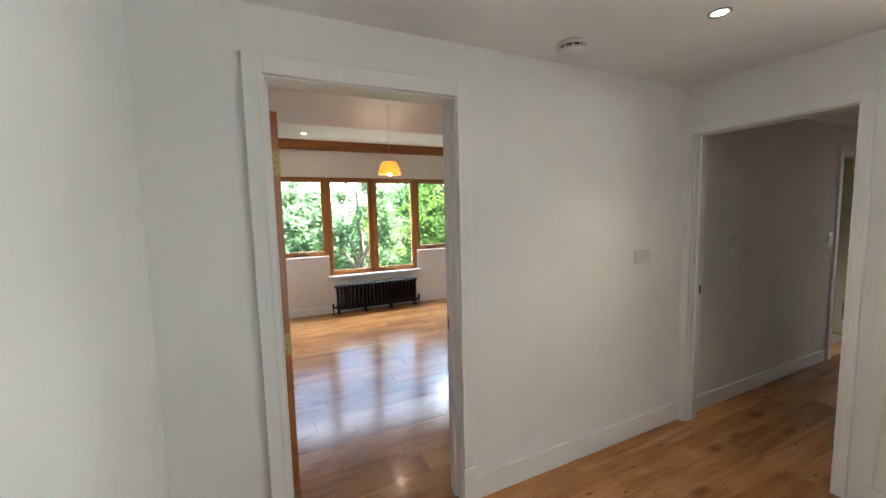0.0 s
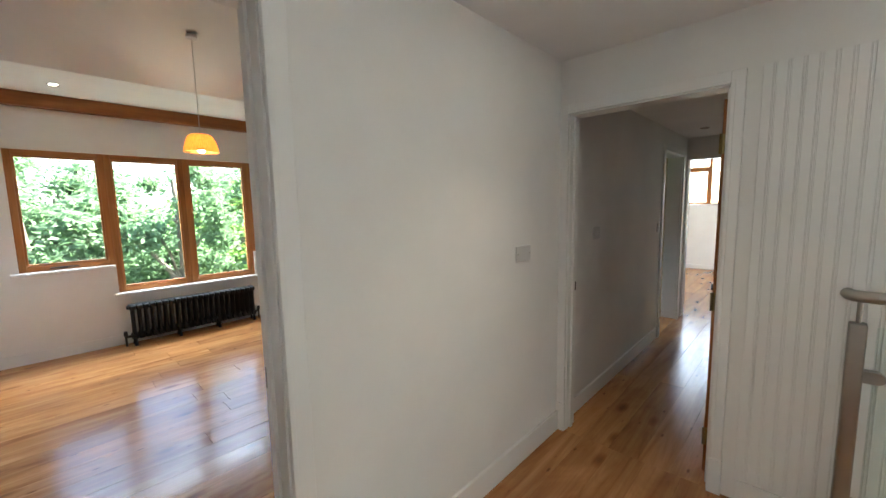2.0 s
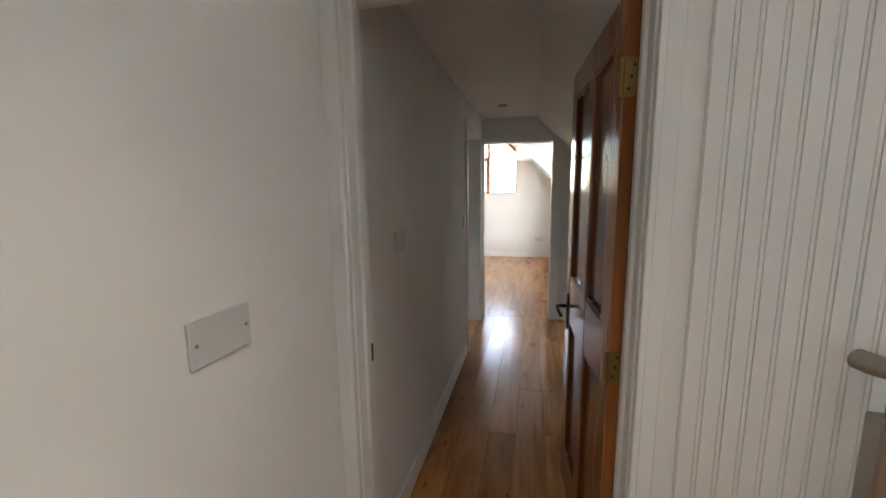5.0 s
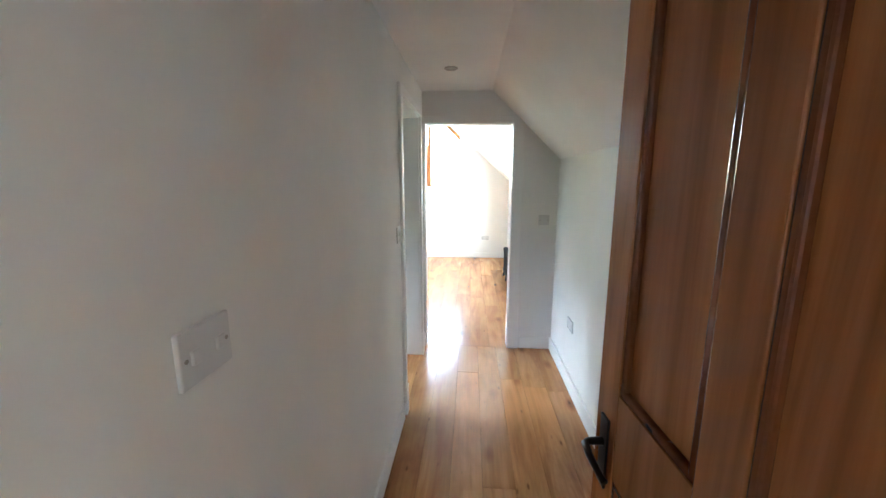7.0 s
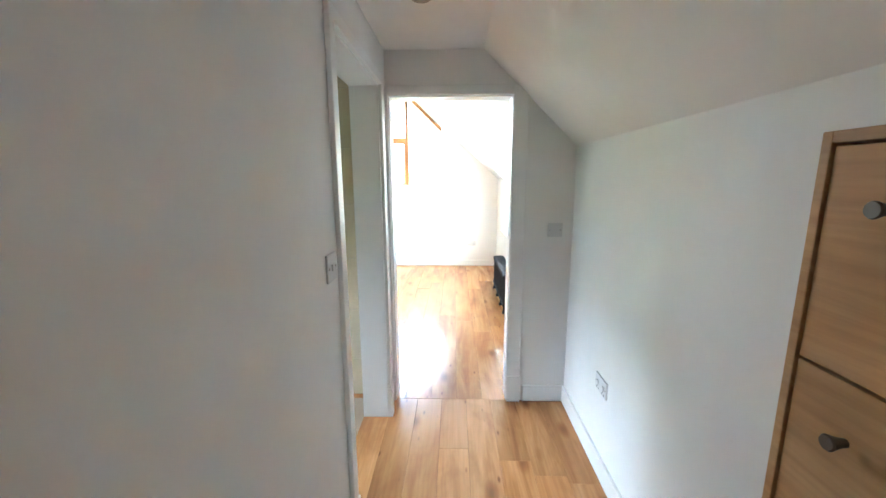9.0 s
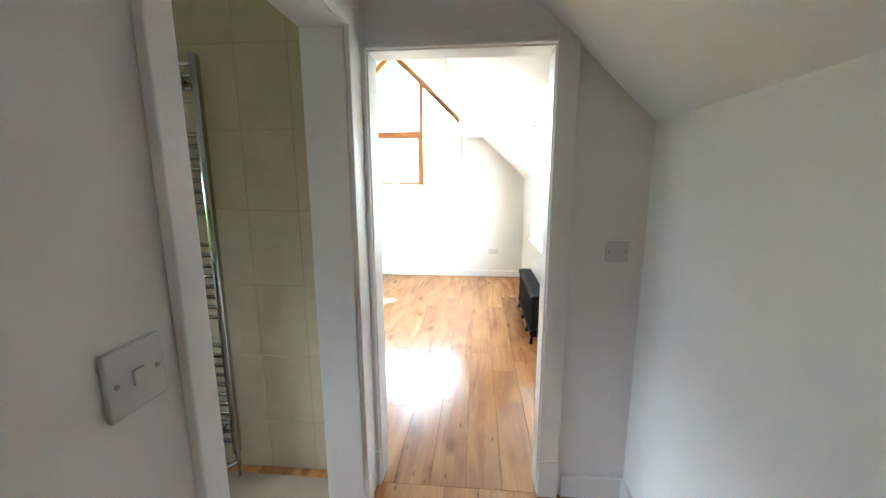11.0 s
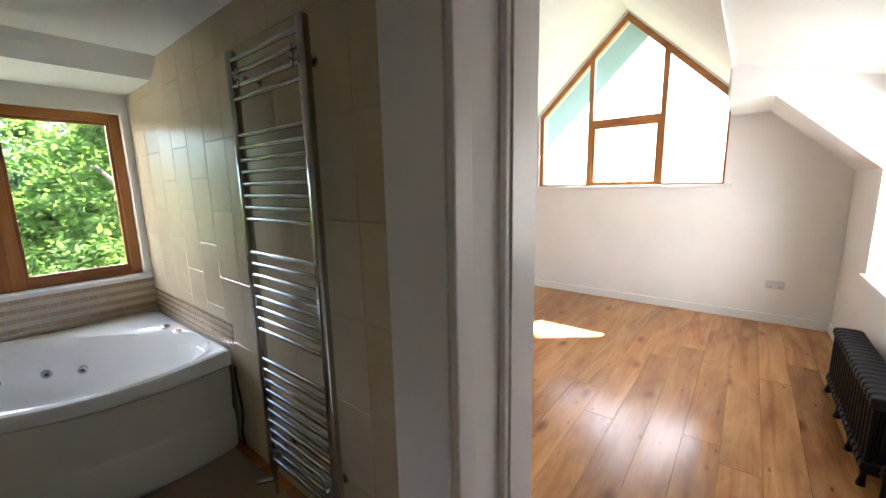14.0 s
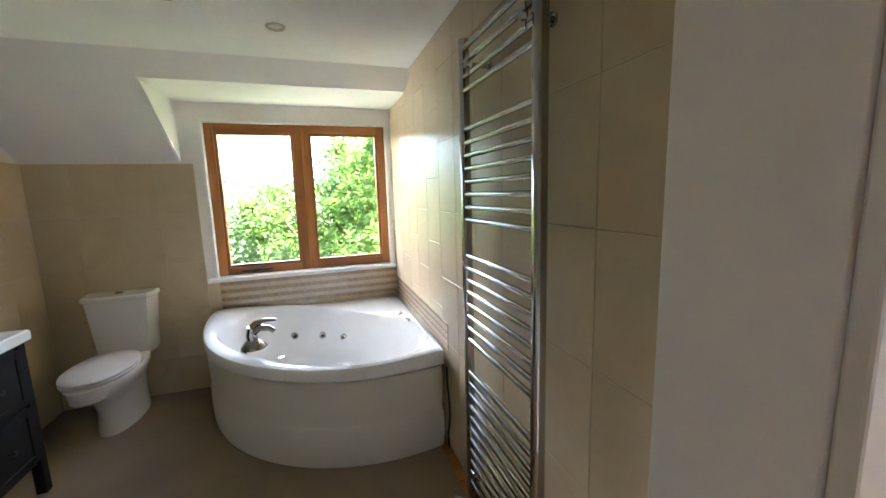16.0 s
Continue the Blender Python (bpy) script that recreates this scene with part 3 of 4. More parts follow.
def light_y(t, y, x0, x1, z0, z1, bar=0.05, depth=0.07):
    for a, b in ((x0, x0 + bar), (x1 - bar, x1)):
        part("window_frame", box(bmesh.new(), a, b, y - depth / 2, y + depth / 2, z0, z1, 0.004), FRAME_Z, t)
    for a, b in ((z0, z0 + bar), (z1 - bar, z1)):
        part("window_rail", box(bmesh.new(), x0 + bar, x1 - bar, y - depth / 2 + 0.002, y + depth / 2 - 0.002, a, b, 0.004), FRAME_X, t)
    p = part("pane", box(bmesh.new(), x0 + bar, x1 - bar, y - 0.004, y + 0.004, z0 + bar, z1 - bar), GLASS, t)
    p.visible_shadow = False


def stay_x(t, x, y, z):
    bm = tube(bmesh.new(), [(x, y - 0.10, z), (x + 0.01, y, z + 0.006), (x, y + 0.12, z + 0.002)], 0.007, 8)
    box(bm, x - 0.012, x + 0.012, y - 0.03, y + 0.03, z - 0.008, z + 0.004, 0.002)
    part("window_stay", bm, BLACK, t, "black casement stay")


w1 = thing("window_1", "oiled timber four-light window with lowered centre lights", "window", RW - 0.06, -1.0, 0.6, kind="structure")
XW = RW - 0.07
light_x(w1, XW, -2.50, -1.76, 0.93, 2.16)
light_x(w1, XW, -1.76, -1.02, 0.60, 2.16)
light_x(w1, XW, -1.02, -0.26, 0.60, 2.16)
light_x(w1, XW, -0.26, 0.49, 0.93, 2.16)
part("window_sill", box(bmesh.new(), RW - 0.03, RW + 0.05, -2.56, -1.77, 0.895, 0.928, 0.006), TRIM, w1)
part("window_sill", box(bmesh.new(), RW - 0.03, RW + 0.05, -1.80, -0.22, 0.565, 0.598, 0.006), TRIM, w1)
part("window_sill", box(bmesh.new(), RW - 0.03, RW + 0.05, -0.25, 0.55, 0.895, 0.928, 0.006), TRIM, w1)
stay_x(w1, XW + 0.05, -2.18, 0.955)
stay_x(w1, XW + 0.05, 0.02, 0.955)
w2 = thing("window_2", "oiled timber two-light bathroom window above the bath", "window", BW - 0.09, 2.76, 0.85, kind="structure")
XB = BW - 0.08
light_x(w2, XB, 2.095, 2.77, 0.872, 2.035, 0.06)
light_x(w2, XB, 2.77, 3.44, 0.872, 2.035, 0.06)
part("window_sill", box(bmesh.new(), BW - 0.16, BW + 0.035, 2.03, 3.478, 0.835, 0.868, 0.006), TRIM, w2)
bm = bmesh.new()
for a, b, c, d in ((2.07, 2.094, 0.87, 2.06), (3.441, 3.465, 0.87, 2.06), (2.094, 3.441, 2.036, 2.06)):
    box(bm, BW - 0.12, BW + 0.006, a, b, c, d, 0.002)
part("window_reveal", bm, TRIM, w2, "white painted reveal lining")
stay_x(w2, XB + 0.05, 2.36, 0.90)
w3 = thing("window_3", "oiled timber casement window in a deep white recess", "window", 1.38, 5.9, 0.75, kind="structure")
light_x(w3, 1.385, 5.20, 5.95, 0.765, 1.985, 0.065, 0.09)
light_x(w3, 1.385, 5.95, 6.73, 0.765, 1.985, 0.065, 0.09)
part("window_sill", box(bmesh.new(), RX - 0.03, 1.34, 5.15, 6.76, 0.735, 0.765, 0.006), TRIM, w3)
stay_x(w3, 1.325, 6.45, 0.80)

# gable window
w4 = thing("window_4", "pointed oiled timber gable window with five lights", "window", AX, GY + 0.1, WS, kind="structure")
gy0, gy1 = GY + 0.04, GY + 0.11
K = (WA - WE) / (AX - WL)


def roofline(x, drop):
    return WE + drop + (K * (x - WL) if x < AX else K * (WR - x))


M1, M2, MW = -1.20, -0.395, 0.055
for a, b in ((WL, WL + 0.05), (WR - 0.022, WR)):
    part("window_frame", prism(bmesh.new(), [(a, WS), (b, WS), (b, roofline(b, 0)), (a, roofline(a, 0))], "y", gy0, gy1), FRAME_Z, w4)
for c in (M1, M2):
    a, b = c - MW / 2, c + MW / 2
    part("mullion", prism(bmesh.new(), [(a, WS), (b, WS), (b, roofline(b, -0.08)), (a, roofline(a, -0.08))], "y", gy0, gy1), FRAME_Z, w4)
part("raking_frame", prism(bmesh.new(), [(WL, WE), (AX, WA), (AX, WA - 0.085), (WL, WE - 0.085)], "y", gy0 - 0.002, gy1), FRAME_X, w4)
part("raking_frame", prism(bmesh.new(), [(AX, WA), (WR, WE), (WR, WE - 0.085), (AX, WA - 0.085)], "y", gy0 - 0.002, gy1), FRAME_X, w4)
part("window_rail", box(bmesh.new(), WL + 0.05, M1 - MW / 2, gy0 + 0.002, gy1, WS, WS + 0.02), FRAME_X, w4)
part("window_rail", box(bmesh.new(), M1 + MW / 2, M2 - MW / 2, gy0 + 0.002, gy1, WS, WS + 0.045), FRAME_X, w4)
part("window_rail", box(bmesh.new(), M2 + MW / 2, WR - 0.022, gy0 + 0.002, gy1, WS, WS + 0.02), FRAME_X, w4)
part("transom", box(bmesh.new(), M1 + MW / 2, M2 - MW / 2, gy0 - 0.004, gy1, 2.16, 2.235, 0.004), FRAME_X, w4)
bm = bmesh.new()
for a, b in ((M1 + MW / 2, M1 + MW / 2 + 0.03), (M2 - MW / 2 - 0.03, M2 - MW / 2)):
    box(bm, a, b, gy0 + 0.01, gy1, WS + 0.045, 2.16, 0.003)
box(bm, M1 + MW / 2, M2 - MW / 2, gy0 + 0.012, gy1, 2.13, 2.16, 0.003)
part("casement", bm, FRAME_Z, w4)
box_h = box(bmesh.new(), -0.86, -0.74, gy0 - 0.03, gy0 + 0.01, WS + 0.02, WS + 0.04, 0.004)
part("window_handle", box_h, STEEL, w4)
ym = (gy0 + gy1) / 2
for pts in ([(WL, WS), (M1, WS), (M1, roofline(M1, -0.04)), (WL, roofline(WL, -0.04))],
            [(M1, WS), (M2, WS), (M2, 2.2), (M1, 2.2)],
            [(M1, 2.2), (M2, 2.2), (M2, roofline(M2, -0.04)), (AX, WA - 0.04), (M1, roofline(M1, -0.04))],
            [(M2, WS), (WR, WS), (WR, roofline(WR, -0.04)), (M2, roofline(M2, -0.04))]):
    p = part("pane", prism(bmesh.new(), pts, "y", ym - 0.004, ym + 0.004), GLASS, w4)
    p.visible_shadow = False
part("window_sill", box(bmesh.new(), WL - 0.06, WR + 0.07, GY - 0.035, GY + 0.04, WS - 0.035, WS, 0.006), TRIM, w4)

# tall windows of the stair hall below
w5 = thing("window_5", "tall oiled timber windows of the stair hall", "window", 3.0, 3.75, -1.5, kind="structure")
for a, b in ((1.7, 2.98), (2.98, 3.20), (3.20, 4.3)):
    for c, d in ((-1.5, -0.25), (-0.25, 0.90)):
        light_y(w5, 3.70, a, b, c, d, 0.06, 0.09)
for z0, z1 in ((1.30, 1.51), (1.78, 2.06)):
    tagged(mesh_object("ceiling_beam", box(bmesh.new(), 1.49, 4.5, 3.45, 3.6, z0, z1, 0.006), BEAM), "brown timber beam across the glazed hall wall", "beam", "hall beams")
tagged(mesh_object("window_beam", box(bmesh.new(), RW, RW + 0.10, -3.05, 0.70, 2.565, 2.70, 0.006), BEAM), "brown timber beam above the front room window", "beam")


# ---- radiators ----
def radiator(name, label, n, pitch, m):
    """Cast-iron column radiator along +y, back towards -x, standing on feet at the origin's height."""
    t = thing(name, label, "radiator")
    first = None
    for i in range(n):
        y = pitch * (i + 0.5)
        bm = bmesh.new()
        for x in (0.025, 0.075, 0.125):
            tube(bm, [(x, y, 0.10), (x, y, 0.155), (x, y, 0.40), (x, y, 0.445)], [0.020, 0.015, 0.015, 0.020], 8)
        for z in (0.105, 0.44):
            loft(bm, [[(0.075 + (0.075 + e) * math.copysign(abs(math.cos(a)) ** 0.5, math.cos(a)), yy, z + (0.032 + e * 0.5) * math.copysign(abs(math.sin(a)) ** 0.6, math.sin(a))) for a in (2 * math.pi * k / 14 for k in range(14))]
                       for yy, e in ((y - pitch * 0.46, -0.012), (y - pitch * 0.3, 0.0), (y + pitch * 0.3, 0.0), (y + pitch * 0.46, -0.012))])
        tube(bm, [(0.075, y - pitch * 0.5, 0.44), (0.075, y + pitch * 0.5, 0.44)], 0.018, 8)
        tube(bm, [(0.075, y - pitch * 0.5, 0.105), (0.075, y + pitch * 0.5, 0.105)], 0.018, 8)
        part("section", bm, IRON, t, "", True)
    for i in (0, n // 3, 2 * n // 3, n - 1):
        y = pitch * (i + 0.5)
        for x in (0.025, 0.125):
            part("foot", tube(bmesh.new(), [(x, y, 0.10), (x * 1.02, y, 0.05), (x * 1.05, y, 0.015), (x * 1.05, y, 0.0)], [0.018, 0.012, 0.017, 0.019], 8), IRON, t, "", True)
    for y, s in ((-0.05, -1), (n * pitch + 0.05, 1)):
        bm = tube(bmesh.new(), [(0.075, y - s * 0.05, 0.105), (0.075, y, 0.105)], 0.014, 10)
        tube(bm, [(0.075, y, 0.0), (0.075, y, 0.13)], 0.011, 10)
        tube(bm, [(0.075, y, 0.12), (0.075, y, 0.17)], [0.02, 0.017], 12)
        part("valve", bm, BLACK, t, "dark radiator valve on a floor pipe", True)
    plug = tube(bmesh.new(), [(0.075, 0.0, 0.44), (0.075, -0.02, 0.44)], [0.026, 0.02], 8)
    part("end_plug", plug, IRON, t)
    t.matrix_basis = m
    return t


radiator("column_radiator", "black cast-iron column radiator below the front room window", 22, 0.0615, pose(RW + 0.05, -1.71, 0))
radiator("column_radiator", "black cast-iron column radiator under the recessed bedroom window", 18, 0.0615, pose(RX - 0.045, 6.26, 0, 0, 0, 180))


# ---- landing ----
def pendant():
    t = thing("pendant_light", "lit domed orange fabric pendant lampshade on a cord", "pendant light", -3.0, -1.2, 2.0)
    bm = loft(bmesh.new(), [[(-3.0 + r * math.cos(a), -1.2 + r * math.sin(a), z) for a in (2 * math.pi * k / 36 for k in range(36))]
                            for r, z in ((0.146, 2.06), (0.136, 2.10), (0.119, 2.16), (0.100, 2.203), (0.080, 2.22), (0.079, 2.218), (0.098, 2.201), (0.117, 2.159), (0.134, 2.10), (0.144, 2.06))], False, False)
    sh = part("shade", bm, SHADE, t, "orange pleated fabric shade", True)
    bm = bmesh.new()
    for k in range(36):
        a = 2 * math.pi * k / 36
        c, s = math.cos(a), math.sin(a)
        tube(bm, [(-3 + q * c, -1.2 + q * s, z) for q, z in ((0.1465, 2.061), (0.1365, 2.10), (0.1195, 2.16), (0.1005, 2.203), (0.0805, 2.22))], 0.0015, 4)
    part("pleat", bm, SHADE, sh)
    part("cord", tube(bmesh.new(), [(-3, -1.2, 2.19), (-3, -1.2, 3.09)], 0.003, 8), PLASTIC, t, "white flex")
    part("lamp_holder", turned(bmesh.new(), -3, -1.2, [(0.018, 2.16), (0.02, 2.20), (0.012, 2.23)], 16), PLASTIC, t)
    part("bulb", turned(bmesh.new(), -3, -1.2, [(0.008, 2.055), (0.026, 2.07), (0.03, 2.09), (0.02, 2.13), (0.014, 2.16)], 16), BULB, t, "lit bulb", True)
    part("ceiling_rose", turned(bmesh.new(), -3, -1.2, [(0.045, 3.07), (0.045, 3.10), (0.02, 3.05)][:2], 20), PLASTIC, t)


pendant()


def downlight(x, y, z, lit, label):
    t = thing("downlight", label, "ceiling light", x, y, z - 0.03, "recessed downlights")
    bm = loft(bmesh.new(), [[(x + r * math.cos(a), y + r * math.sin(a), zz) for a in (2 * math.pi * k / 28 for k in range(28))]
                            for r, zz in ((0.046, z), (0.046, z - 0.004), (0.040, z - 0.008), (0.032, z - 0.006), (0.029, z - 0.001))], False, False)
    part("bezel", bm, STEEL, t, "brushed metal ring", True)
    part("lamp", turned(bmesh.new(), x, y, [(0.029, z - 0.0015), (0.020, z - 0.004), (0.004, z - 0.005)], 20), BULB if lit else LAMP_OFF, t)


downlight(0.684, -0.91, 2.38, True, "lit recessed downlight in the landing ceiling")
downlight(-3.95, -2.10, 2.70, True, "lit recessed downlight above the front room window")
downlight(0.286, 2.77, 2.30, False, "unlit recessed downlight in the corridor ceiling")
downlight(-1.93, 2.725, 2.28, False, "unlit recessed downlight in the bathroom ceiling")
downlight(-1.72, 2.33, 2.28, False, "unlit recessed downlight in the bathroom ceiling")


def smoke_detector(x, y, z):
    t = thing("smoke_detector", "round white smoke detector with a vented rim on the ceiling", "smoke detector", x, y, z - 0.05)
    part("base", turned(bmesh.new(), x, y, [(0.072, z), (0.074, z - 0.012), (0.070, z - 0.018)], 32), PLASTIC, t, "", True)
    part("vent_ring", turned(bmesh.new(), x, y, [(0.056, z - 0.018), (0.056, z - 0.032)], 32), BLACK, t, "dark vent gap")
    for k in range(10):
        a = 2 * math.pi * k / 10
        part("fin", tube(bmesh.new(), [(x + 0.06 * math.cos(a), y + 0.06 * math.sin(a), z - 0.017), (x + 0.06 * math.cos(a), y + 0.06 * math.sin(a), z - 0.034)], 0.005, 6), PLASTIC, t)
    part("cap", turned(bmesh.new(), x, y, [(0.066, z - 0.032), (0.066, z - 0.042), (0.055, z - 0.052), (0.02, z - 0.055)], 32), PLASTIC, t, "", True)


smoke_detector(0.21, -1.28, 2.38)


def plate(label, cat, loc, rz, w, h, kind):
    """Wall plate; local x across, local y out of the wall, z up."""
    t = thing("wall_socket" if cat == "socket" else "light_switch", label, cat)
    part("plate", box(bmesh.new(), -w / 2, w / 2, 0, 0.009, -h / 2, h / 2, 0.003), PLASTIC, t)
    if kind == "blank":
        xs = ()
    elif kind == "switch":
        xs = (0.0,)
    else:
        xs = (-w * 0.24, w * 0.24)
    for x in xs:
        part("rocker", box(bmesh.new(), x - 0.009, x + 0.009, 0.008, 0.014, -0.012, 0.012, 0.002), PLASTIC, t)
        if kind == "socket":
            bm = bmesh.new()
            for a, b in ((-0.011, -0.018), (0.011, -0.018), (0.0, -0.004)):
                box(bm, x + a - 0.003, x + a + 0.003, 0.0085, 0.0098, b - 0.004 - 0.012, b + 0.004 - 0.012)
            part("pin_slot", bm, BLACK, t)
    for x in (-w / 2 + 0.013, w / 2 - 0.013):
        part("screw", tube(bmesh.new(), [(x, 0.008, 0), (x, 0.0105, 0)], 0.004, 8), STEEL, t)
    t.matrix_basis = pose(*loc, 0, 0, rz)


plate("white double blank plate on the landing wall", "switch", (0, -0.45, 1.242), -90, 0.146, 0.088, "blank")
plate("white double switch plate on the corridor wall", "switch", (0, 0.574, 1.288), -90, 0.12, 0.092, "double")
plate("white switch plate beside the bathroom door frame", "switch", (0, 2.245, 1.236), -90, 0.092, 0.098, "switch")
plate("white switch plate beside the bedroom door", "switch", (1.077, 3.44, 1.207), 180, 0.094, 0.088, "blank")
plate("white double socket low on the knee wall", "socket", (1.19, 2.80, 0.485), 90, 0.146, 0.088, "socket")
plate("white double socket low on the gable wall", "socket", (0.73, GY, 0.405), 180, 0.155, 0.085, "socket")
plate("white socket low on the front room end wall", "socket", (-3.6, -3.05, 0.42), 0, 0.146, 0.088, "socket")

# tongue-and-groove panelling on the landing wall
tg = thing("trim", "white painted tongue-and-groove wall panelling with beaded joints", "panelling", 1.2, -0.01, 0, kind="structure")
bw = 0.0482
for i in range(11):
    x = 0.962 + i * bw
    bm = bmesh.new()
    prism(bm, [(x + 0.0016, -0.004), (x + 0.003, -0.0098), (x + bw - 0.0125, -0.0098), (x + bw - 0.0115, -0.007), (x + bw - 0.0088, -0.007), (x + bw - 0.0078, -0.0095), (x + bw - 0.003, -0.0095), (x + bw - 0.0016, -0.004)], "z", 0.118, 2.115)
    part("board", bm, TRIM, tg)
part("backing", box(bmesh.new(), 0.962, 1.492, -0.006, -0.001, 0.118, 2.11), TRIM, tg)

# balustrade
bal = thing("balustrade", "brushed steel and glass balustrade at the landing edge", "balustrade", 1.32, -0.1, 0)
for x in (1.32, 2.28, 3.2):
    post = part("post", box(bmesh.new(), x - 0.026, x + 0.026, -0.125, -0.075, 0.0, 1.022, 0.006), STEEL, bal, "flat brushed steel post")
    part("spigot", tube(bmesh.new(), [(x, -0.1, 1.02), (x, -0.1, 1.11)], 0.008, 10), STEEL, post)
    part("base_flange", turned(bmesh.new(), x, -0.1, [(0.05, 0.0), (0.05, 0.008), (0.04, 0.014)], 24), STEEL, post)
    for s in (-1, 1):
        if (x < 1.4 and s < 0) or (x > 3.1 and s > 0):
            continue
        for z in (0.25, 0.81):
            a = x + s * 0.024
            pts = [(a, z - 0.024), (a + s * 0.045, z - 0.024), (a + s * 0.06, z - 0.014), (a + s * 0.066, z), (a + s * 0.06, z + 0.014), (a + s * 0.045, z + 0.024), (a, z + 0.024)]
            part("glass_clamp", prism(bmesh.new(), pts, "y", -0.117, -0.083), STEEL, post, "rounded steel glass clamp")
for a, b in ((1.372, 2.225), (2.335, 3.15)):
    g = part("glass_panel", box(bmesh.new(), a, b, -0.105, -0.095, 0.08, 1.012, 0.002), GREEN_GLASS, bal, "clear toughened glass panel")
    g.visible_shadow = False
part("handrail", tube(bmesh.new(), [(1.287, -0.05, 1.128), (1.291, -0.072, 1.128), (1.302, -0.09, 1.128), (1.322, -0.1, 1.128), (1.36, -0.1, 1.128), (3.29, -0.1, 1.128)], 0.0235, 18), STEEL, bal, "round brushed steel handrail", True)


# ---- corridor ----
def drawer_unit():
    x0, x1, ya, yb = 1.112, 1.19, 0.90, 1.725
    t = thing("drawer_unit", "built-in oak drawer unit with four drawers in the knee wall", "drawers", 1.14, 1.3, 0)
    bm = box(bmesh.new(), x0 + 0.03, x1, ya + 0.03, yb - 0.03, 0.02, 1.57)
    part("carcass", bm, RUBBER, t)
    for a, b in ((ya, ya + 0.02), (yb - 0.02, yb)):
        part("side_panel", box(bmesh.new(), x0 - 0.004, x1, a, b, 0, 1.615, 0.002), DRAWER, t)
    part("top_rail", box(bmesh.new(), x0 - 0.004, x1, ya + 0.02, yb - 0.02, 1.593, 1.615, 0.002), DRAWER, t)
    part("plinth", box(bmesh.new(), x0 + 0.01, x1, ya + 0.02, yb - 0.02, 0, 0.05), DRAWER, t)
    for z0, z1 in ((1.188, 1.588), (0.771, 1.182), (0.410, 0.765), (0.055, 0.404)):
        d = part("drawer_front", box(bmesh.new(), x0, x0 + 0.02, ya + 0.024, yb - 0.024, z0, z1, 0.002), DRAWER, t)
        for y in (1.59, 1.035):
            z = z1 - 0.105
            bm = tube(bmesh.new(), [(x0, y, z), (x0 - 0.012, y, z), (x0 - 0.03, y, z), (x0 - 0.033, y, z)], [0.008, 0.009, 0.015, 0.013], 16)
            part("knob", bm, KNOB, d, "flared dark pewter knob", True)


drawer_unit()


# ---- bathroom ----
def towel_rail():
    t = thing("towel_rail", "tall chrome ladder towel radiator on the tiled wall", "towel radiator", -0.99, 3.42, 0.1)
    xl, xr, y = -1.25, -0.725, 3.415
    for x in (xl, xr):
        bm = bmesh.new()
        ring = lambda z, s: [(x + s * a, y + s * b, z) for a, b in ((-0.017, -0.012), (-0.012, -0.018), (0.012, -0.018), (0.017, -0.012), (0.017, 0.012), (0.012, 0.018), (-0.012, 0.018), (-0.017, 0.012))]
        loft(bm, [ring(0.135, 0.8), ring(0.14, 1), ring(2.035, 1), ring(2.04, 0.8)])
        part("upright", bm, CHROME, t, "", True)
    zs = [2.0, 1.95, 1.90, 1.85] + [1.707 - 0.0492 * i for i in range(8)] + [1.217 - 0.0502 * i for i in range(8)] + [0.721 - 0.0517 * i for i in range(11)]
    for z in zs:
        part("bar", tube(bmesh.new(), [(xl + 0.012, y - 0.004, z), (xr - 0.012, y - 0.004, z)], 0.0105, 12), CHROME, t, "", True)
    for x in (xl + 0.075, xr - 0.055):
        for z in (1.925, 0.28):
            bm = tube(bmesh.new(), [(x, BT, z), (x, y + 0.005, z)], 0.009, 10)
            tube(bm, [(x, y - 0.012, z), (x, y - 0.026, z)], [0.016, 0.012], 14)
            box(bm, x - 0.006, x + 0.006, y - 0.018, y - 0.010, z - 0.035, z + 0.035, 0.002)
            tube(bm, [(x, BT, z), (x, BT - 0.008, z)], 0.02, 14)
            part("wall_bracket", bm, CHROME, t, "chrome wall bracket", True)
    for x in (xl, xr):
        bm = tube(bmesh.new(), [(x, y, 0.14), (x, y, 0.085), (x, y, 0.07)], [0.012, 0.014, 0.012], 12)
        tube(bm, [(x, y, 0.085), (x - 0.03, y - 0.035, 0.082), (x - 0.055, y - 0.062, 0.08)], [0.012, 0.014, 0.016], 12)
        tube(bm, [(x, y, 0.085), (x, y, 0.0)], 0.008, 10)
        part("valve", bm, CHROME, t, "chrome valve on a floor pipe", True)


towel_rail()


